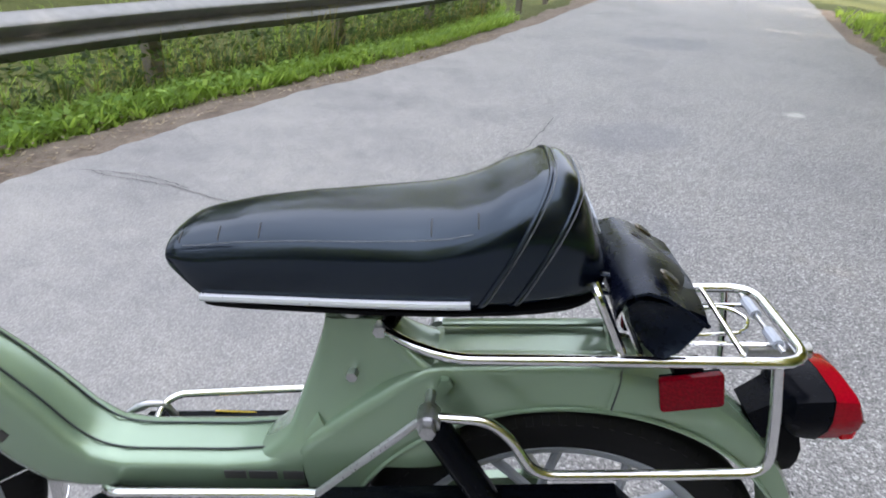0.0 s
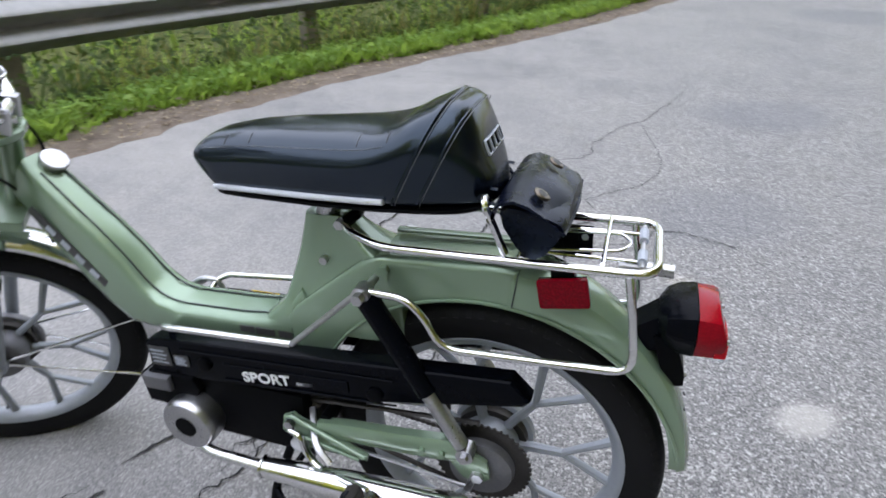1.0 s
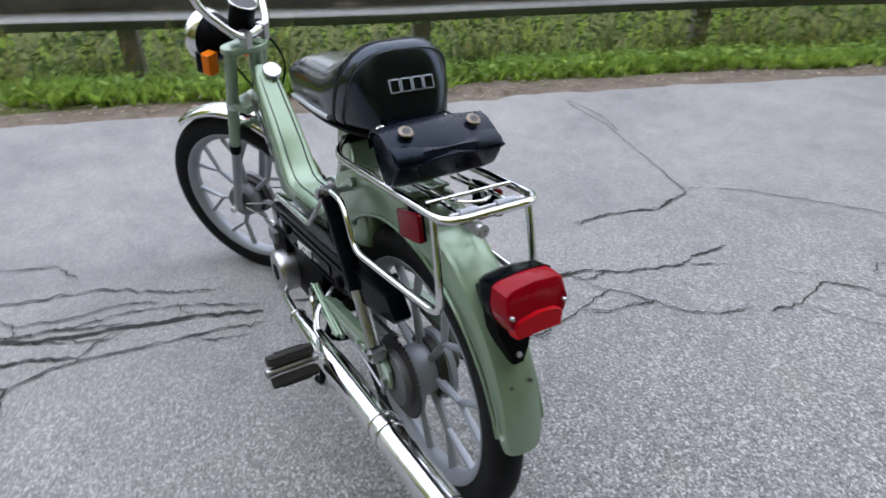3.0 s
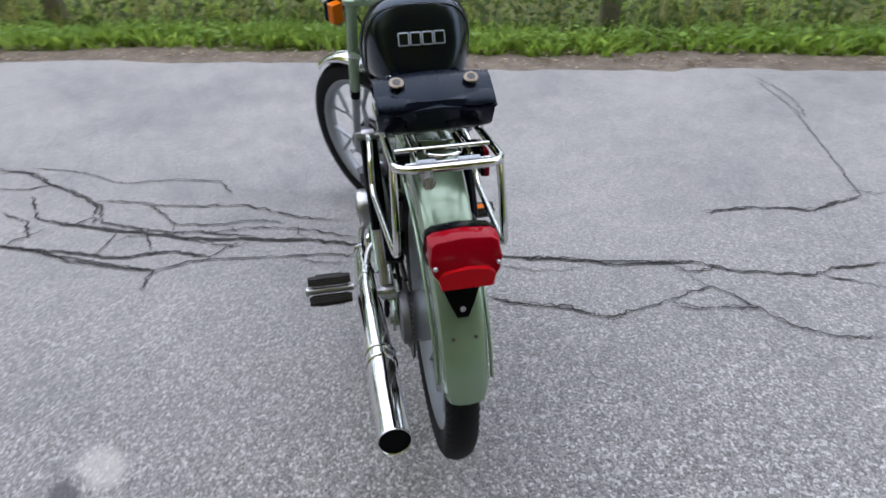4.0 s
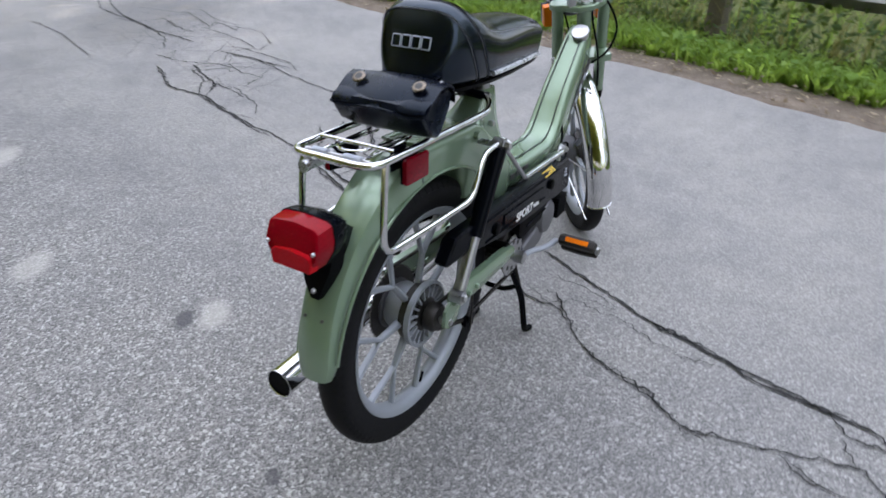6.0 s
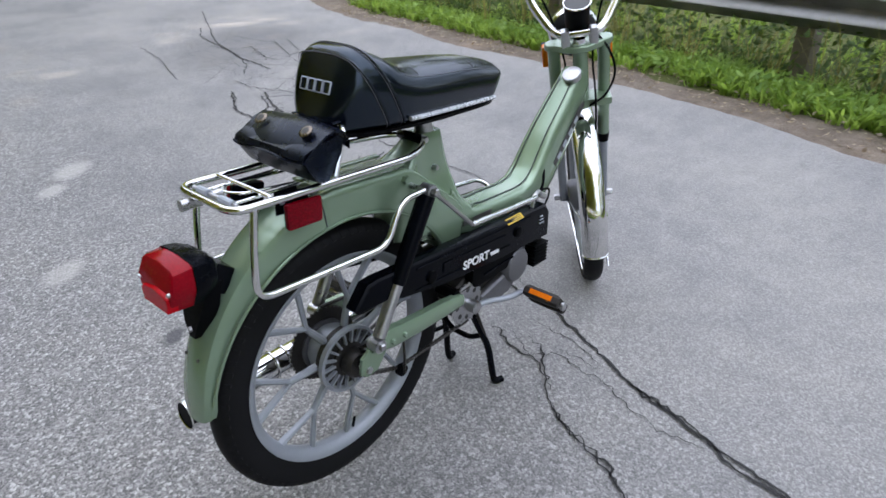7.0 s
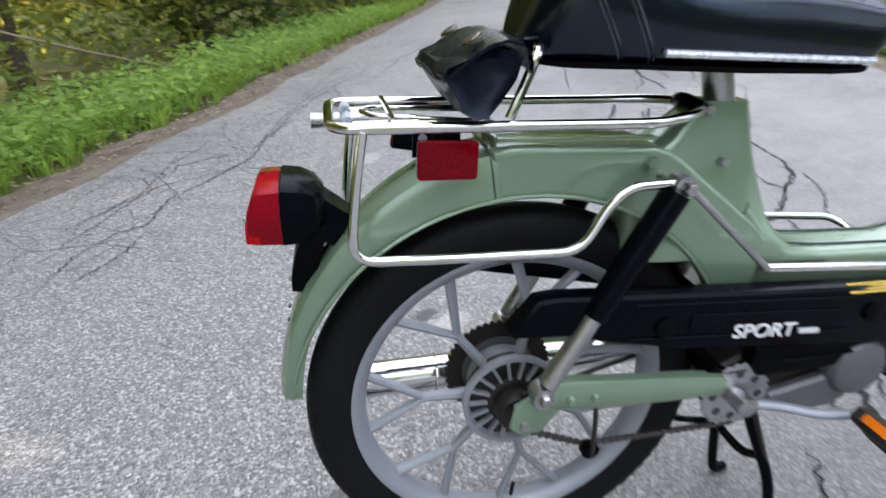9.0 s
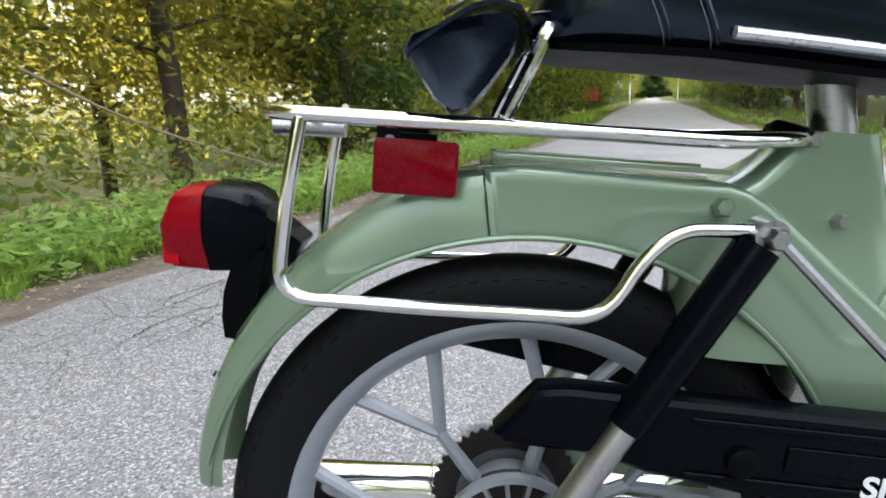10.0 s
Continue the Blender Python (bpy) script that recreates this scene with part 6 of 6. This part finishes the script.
def tree_kind(seed, height, spread, first, count, size, material, trunk):
    """One tree: bent tapered trunk, limbs, and a crown of many single leaves."""
    rnd = random.Random(seed)
    root = empty("tree", Matrix())
    bm = bmesh.new()
    spine = [Vector((0, 0, -0.3))]
    for k in range(1, 8):
        spine.append(Vector((rnd.gauss(0, 0.10) * k * 0.4, rnd.gauss(0, 0.10) * k * 0.4, height * 0.93 * k / 7)))
    tube(spine, lambda u: trunk * (1 - 0.85 * u) + 0.012, 10, 0.4, bm=bm)
    tips = []
    n = int(height * 2.6)
    for k in range(n):
        u = first + (0.97 - first) * (k + rnd.random()) / n
        h = u * height * 0.93
        base = spine[min(6, int(u * 7))].lerp(spine[min(7, int(u * 7) + 1)], u * 7 - int(u * 7))
        a = k * 2.4 + rnd.random()
        reach = spread * (0.35 + 0.75 * math.sin(math.pi * min(1, max(0.12, (u - first) / (1.02 - first))))) * (0.7 + 0.5 * rnd.random())
        mid = base + Vector((math.cos(a) * reach * 0.5, math.sin(a) * reach * 0.5, reach * 0.18))
        end = base + Vector((math.cos(a) * reach, math.sin(a) * reach, reach * (0.12 + 0.25 * rnd.random() - 0.22 * (u < 0.4))))
        tube([base, mid, end], lambda v: trunk * 0.28 * (1 - 0.85 * v) * (1.1 - u) + 0.006, 6, 0.2, bm=bm)
        for _ in range(5):
            v = 0.35 + 0.65 * rnd.random()
            tips.append((base.lerp(end, v) + Vector((rnd.gauss(0, 0.18), rnd.gauss(0, 0.18), rnd.gauss(0, 0.12))) * reach * 0.5, 0.22 * reach + 0.16))
    part("trunk", bm, BARK, root, "", 60)

    def spots(r):
        c, s = tips[int(r.random() * len(tips))]
        return c + Vector((r.gauss(0, s), r.gauss(0, s), r.gauss(0, s * 0.6)))
    crown = leaves("crown", seed + 50, count, spots, size, material, "", 0.6)
    crown.parent = root
    return tagged(root, "", "tree", "roadside trees")


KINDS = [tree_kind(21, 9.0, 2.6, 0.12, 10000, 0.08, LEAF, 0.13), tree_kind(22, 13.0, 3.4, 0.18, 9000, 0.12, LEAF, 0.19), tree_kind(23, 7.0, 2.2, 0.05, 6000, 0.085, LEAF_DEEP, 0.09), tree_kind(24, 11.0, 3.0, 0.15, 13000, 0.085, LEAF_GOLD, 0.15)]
LABELS = ["slender broad-leaved tree with green foliage", "tall roadside tree with dense green foliage", "low dense dark green tree at the wood's edge", "tree in the wood, its yellow-green foliage toned as sunlit"]
placed = [False] * 4


def plant(k, x, y, turn, size=1.0):
    m = Matrix.Translation((x, y, land(x, y))) @ Matrix.Rotation(radians(turn), 4, "Z") @ Matrix.Diagonal((size, size, size, 1))
    if placed[k]:
        ob = copy_thing(KINDS[k], m)
        ob.scale = (size, size, size)
    else:
        ob = KINDS[k]
        ob.matrix_basis = m
        placed[k] = True
    ob["label"] = LABELS[k]


rnd = random.Random(77)
# tall trees that stand over the road's near side
for y, d, k in ((-3.0, 6.6, 3), (-0.5, 4.8, 3), (1.8, 5.2, 3), (3.8, 4.6, 3), (6.2, 4.6, 3), (9.0, 4.0, 1), (12.5, 4.4, 3), (-5.2, 8.5, 1), (0.6, 7.5, 1), (4.6, 7.2, 1)):
    plant(k, at_y(near_line, y) + d, y, rnd.random() * 360, 1.15 + 0.25 * rnd.random())
# the wood on the near side, seen past the tail of the moped
for y, d, k in ((-8.4, 4.8, 3), (-17, 3.4, 3), (-6.2, 6.6, 0), (-11.5, 4.4, 3), (-10.0, 3.2, 2), (-14.0, 3.9, 0), (-15.5, 6.4, 3), (-18, 3.2, 0), (-21, 3.6, 2), (-25, 3.2, 0), (-30, 3.4, 1), (-36, 3.5, 0), (-44, 3.6, 1), (-55, 3.8, 1), (-70, 4.0, 1), (-90, 4.5, 1), (-120, 5, 1), (-160, 5, 1),
                (-4.0, 7.0, 0), (-2.0, 7.5, 2), (1.0, 5.5, 1), (5.0, 5.0, 1), (10, 5.0, 0), (17, 6, 1), (26, 6, 1)):
    plant(k, at_y(near_line, y) + d, y, rnd.random() * 360, 0.85 + 0.3 * rnd.random())
for i in range(30):
    y = -62 + 78 * (i + rnd.random()) / 30
    plant(3 if rnd.random() < 0.7 else 1, at_y(near_line, y) + 27 + 9 * rnd.random(), y, rnd.random() * 360, 1.0 + 0.35 * rnd.random())
for y, d, k in ((-9.5, 7.0, 3), (-13.0, 8.5, 0), (-19.0, 8.0, 3), (-23.0, 6.0, 3), (-27.0, 7.5, 0), (-33.0, 7.0, 3)):
    plant(k, at_y(near_line, y) + d, y, rnd.random() * 360, 0.75 + 0.2 * rnd.random())
# both sides of the road further off
for i in range(17):
    y = -34 - 7.5 * i
    plant(1 if i % 3 else 3, at_y(near_line, y) + 3.4 + 2 * rnd.random(), y, rnd.random() * 360, 1.0 + 0.3 * rnd.random())
    plant(1 if i % 2 else 0, at_y(far_line, y - 3) - 3.4 - 2 * rnd.random(), y - 3, rnd.random() * 360, 1.0 + 0.3 * rnd.random())
for i in range(12):
    y = -15 - 4.6 * i
    plant(1 if i % 3 else 0, at_y(far_line, y) - 2.9 - 1.4 * rnd.random(), y, rnd.random() * 360, 1.05 + 0.25 * rnd.random())
    plant(1 if i % 2 else 2, at_y(near_line, y - 6) + 2.8 + 1.2 * rnd.random(), y - 6, rnd.random() * 360, 1.0 + 0.25 * rnd.random())
# beyond the guard rail
for y, d, k in ((-60, 4.5, 1), (-46, 4.2, 0), (-36, 4.0, 1), (-30, 5.0, 0), (-24, 8, 0), (-17, 11, 2), (-10, 13, 2), (-5, 13, 2), (0, 13, 2), (5, 12, 2), (9, 9, 2), (13, 6.5, 0), (20, 6, 1), (30, 7, 1), (-80, 5, 1), (-105, 5, 1), (-140, 5, 1)):
    plant(k, at_y(far_line, y) - d, y, rnd.random() * 360, 0.9 + 0.3 * rnd.random())
for i in range(22):
    y = -30 + 60 * rnd.random()
    plant(2, at_y(far_line, y) - 14 - 10 * rnd.random(), y, rnd.random() * 360, 0.8 + 0.4 * rnd.random())


def build_distance():
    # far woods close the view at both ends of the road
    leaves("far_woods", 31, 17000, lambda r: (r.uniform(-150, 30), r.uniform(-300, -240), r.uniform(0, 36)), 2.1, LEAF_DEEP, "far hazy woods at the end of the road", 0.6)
    leaves("far_woods", 32, 5000, lambda r: (r.uniform(-20, 120), r.uniform(150, 200), r.uniform(0, 20)), 1.0, LEAF, "far woods at the end of the road", 0.6)
    for y, off, h in ((-95, 1.2, 5.5), (-112, -1.6, 6.0)):
        line = near_line if off > 0 else far_line
        x = at_y(line, y) + off
        pole = part("pole", tube([(0, 0, -0.5), (0, 0, h)], 0.09, 12), SIGN_WHITE, m=Matrix.Translation((x, y, level(x, y))))
        tagged(pole, "slim white pole beside the far road", "pole", "white poles")
    y = -38.0
    x = at_y(near_line, y) + 1.6
    sign = empty("road_sign", Matrix.Translation((x, y, level(x, y))))
    tagged(sign, "red board on a short post beside the road", "sign")
    part("board", box(0, 0, 1.0, 0.9, 0.04, 0.75, 0.02), SIGN_RED, sign)
    part("post", tube([(0, 0.05, -0.2), (0, 0.05, 1.3)], 0.04, 8), POST, sign)
    y = -62.0
    x = at_y(near_line, y) + 1.2
    sign = empty("road_sign", Matrix.Translation((x, y, level(x, y))))
    tagged(sign, "small pale diamond-shaped sign on a post", "sign")
    part("board", prism([(0, 1.5), (0.45, 1.95), (0, 2.4), (-0.45, 1.95)], -0.02, 0.02, 0.01, 1), SIGN_WHITE, sign)
    part("post", tube([(0, 0.05, -0.2), (0, 0.05, 2.0)], 0.04, 8), POST, sign)
    # fallen branch in the grass
    y = -6.0
    x = at_y(near_line, y) + 1.3
    b = part("fallen_branch", tube([(x - 0.2, y - 0.2, land(x, y) + 0.05), (x + 0.5, y + 0.2, land(x, y) + 0.30), (x + 1.6, y + 0.6, land(x, y) + 0.75), (x + 2.6, y + 0.7, land(x, y) + 1.3)], lambda u: 0.007 + 0.010 * u, 8, 0.5), worn("dead_wood", (0.22, 0.17, 0.11), 0.9, 0, 0.3, 20, 0.004))
    tagged(b, "bare pale fallen branch leaning out of the wood", "branch")


build_distance()
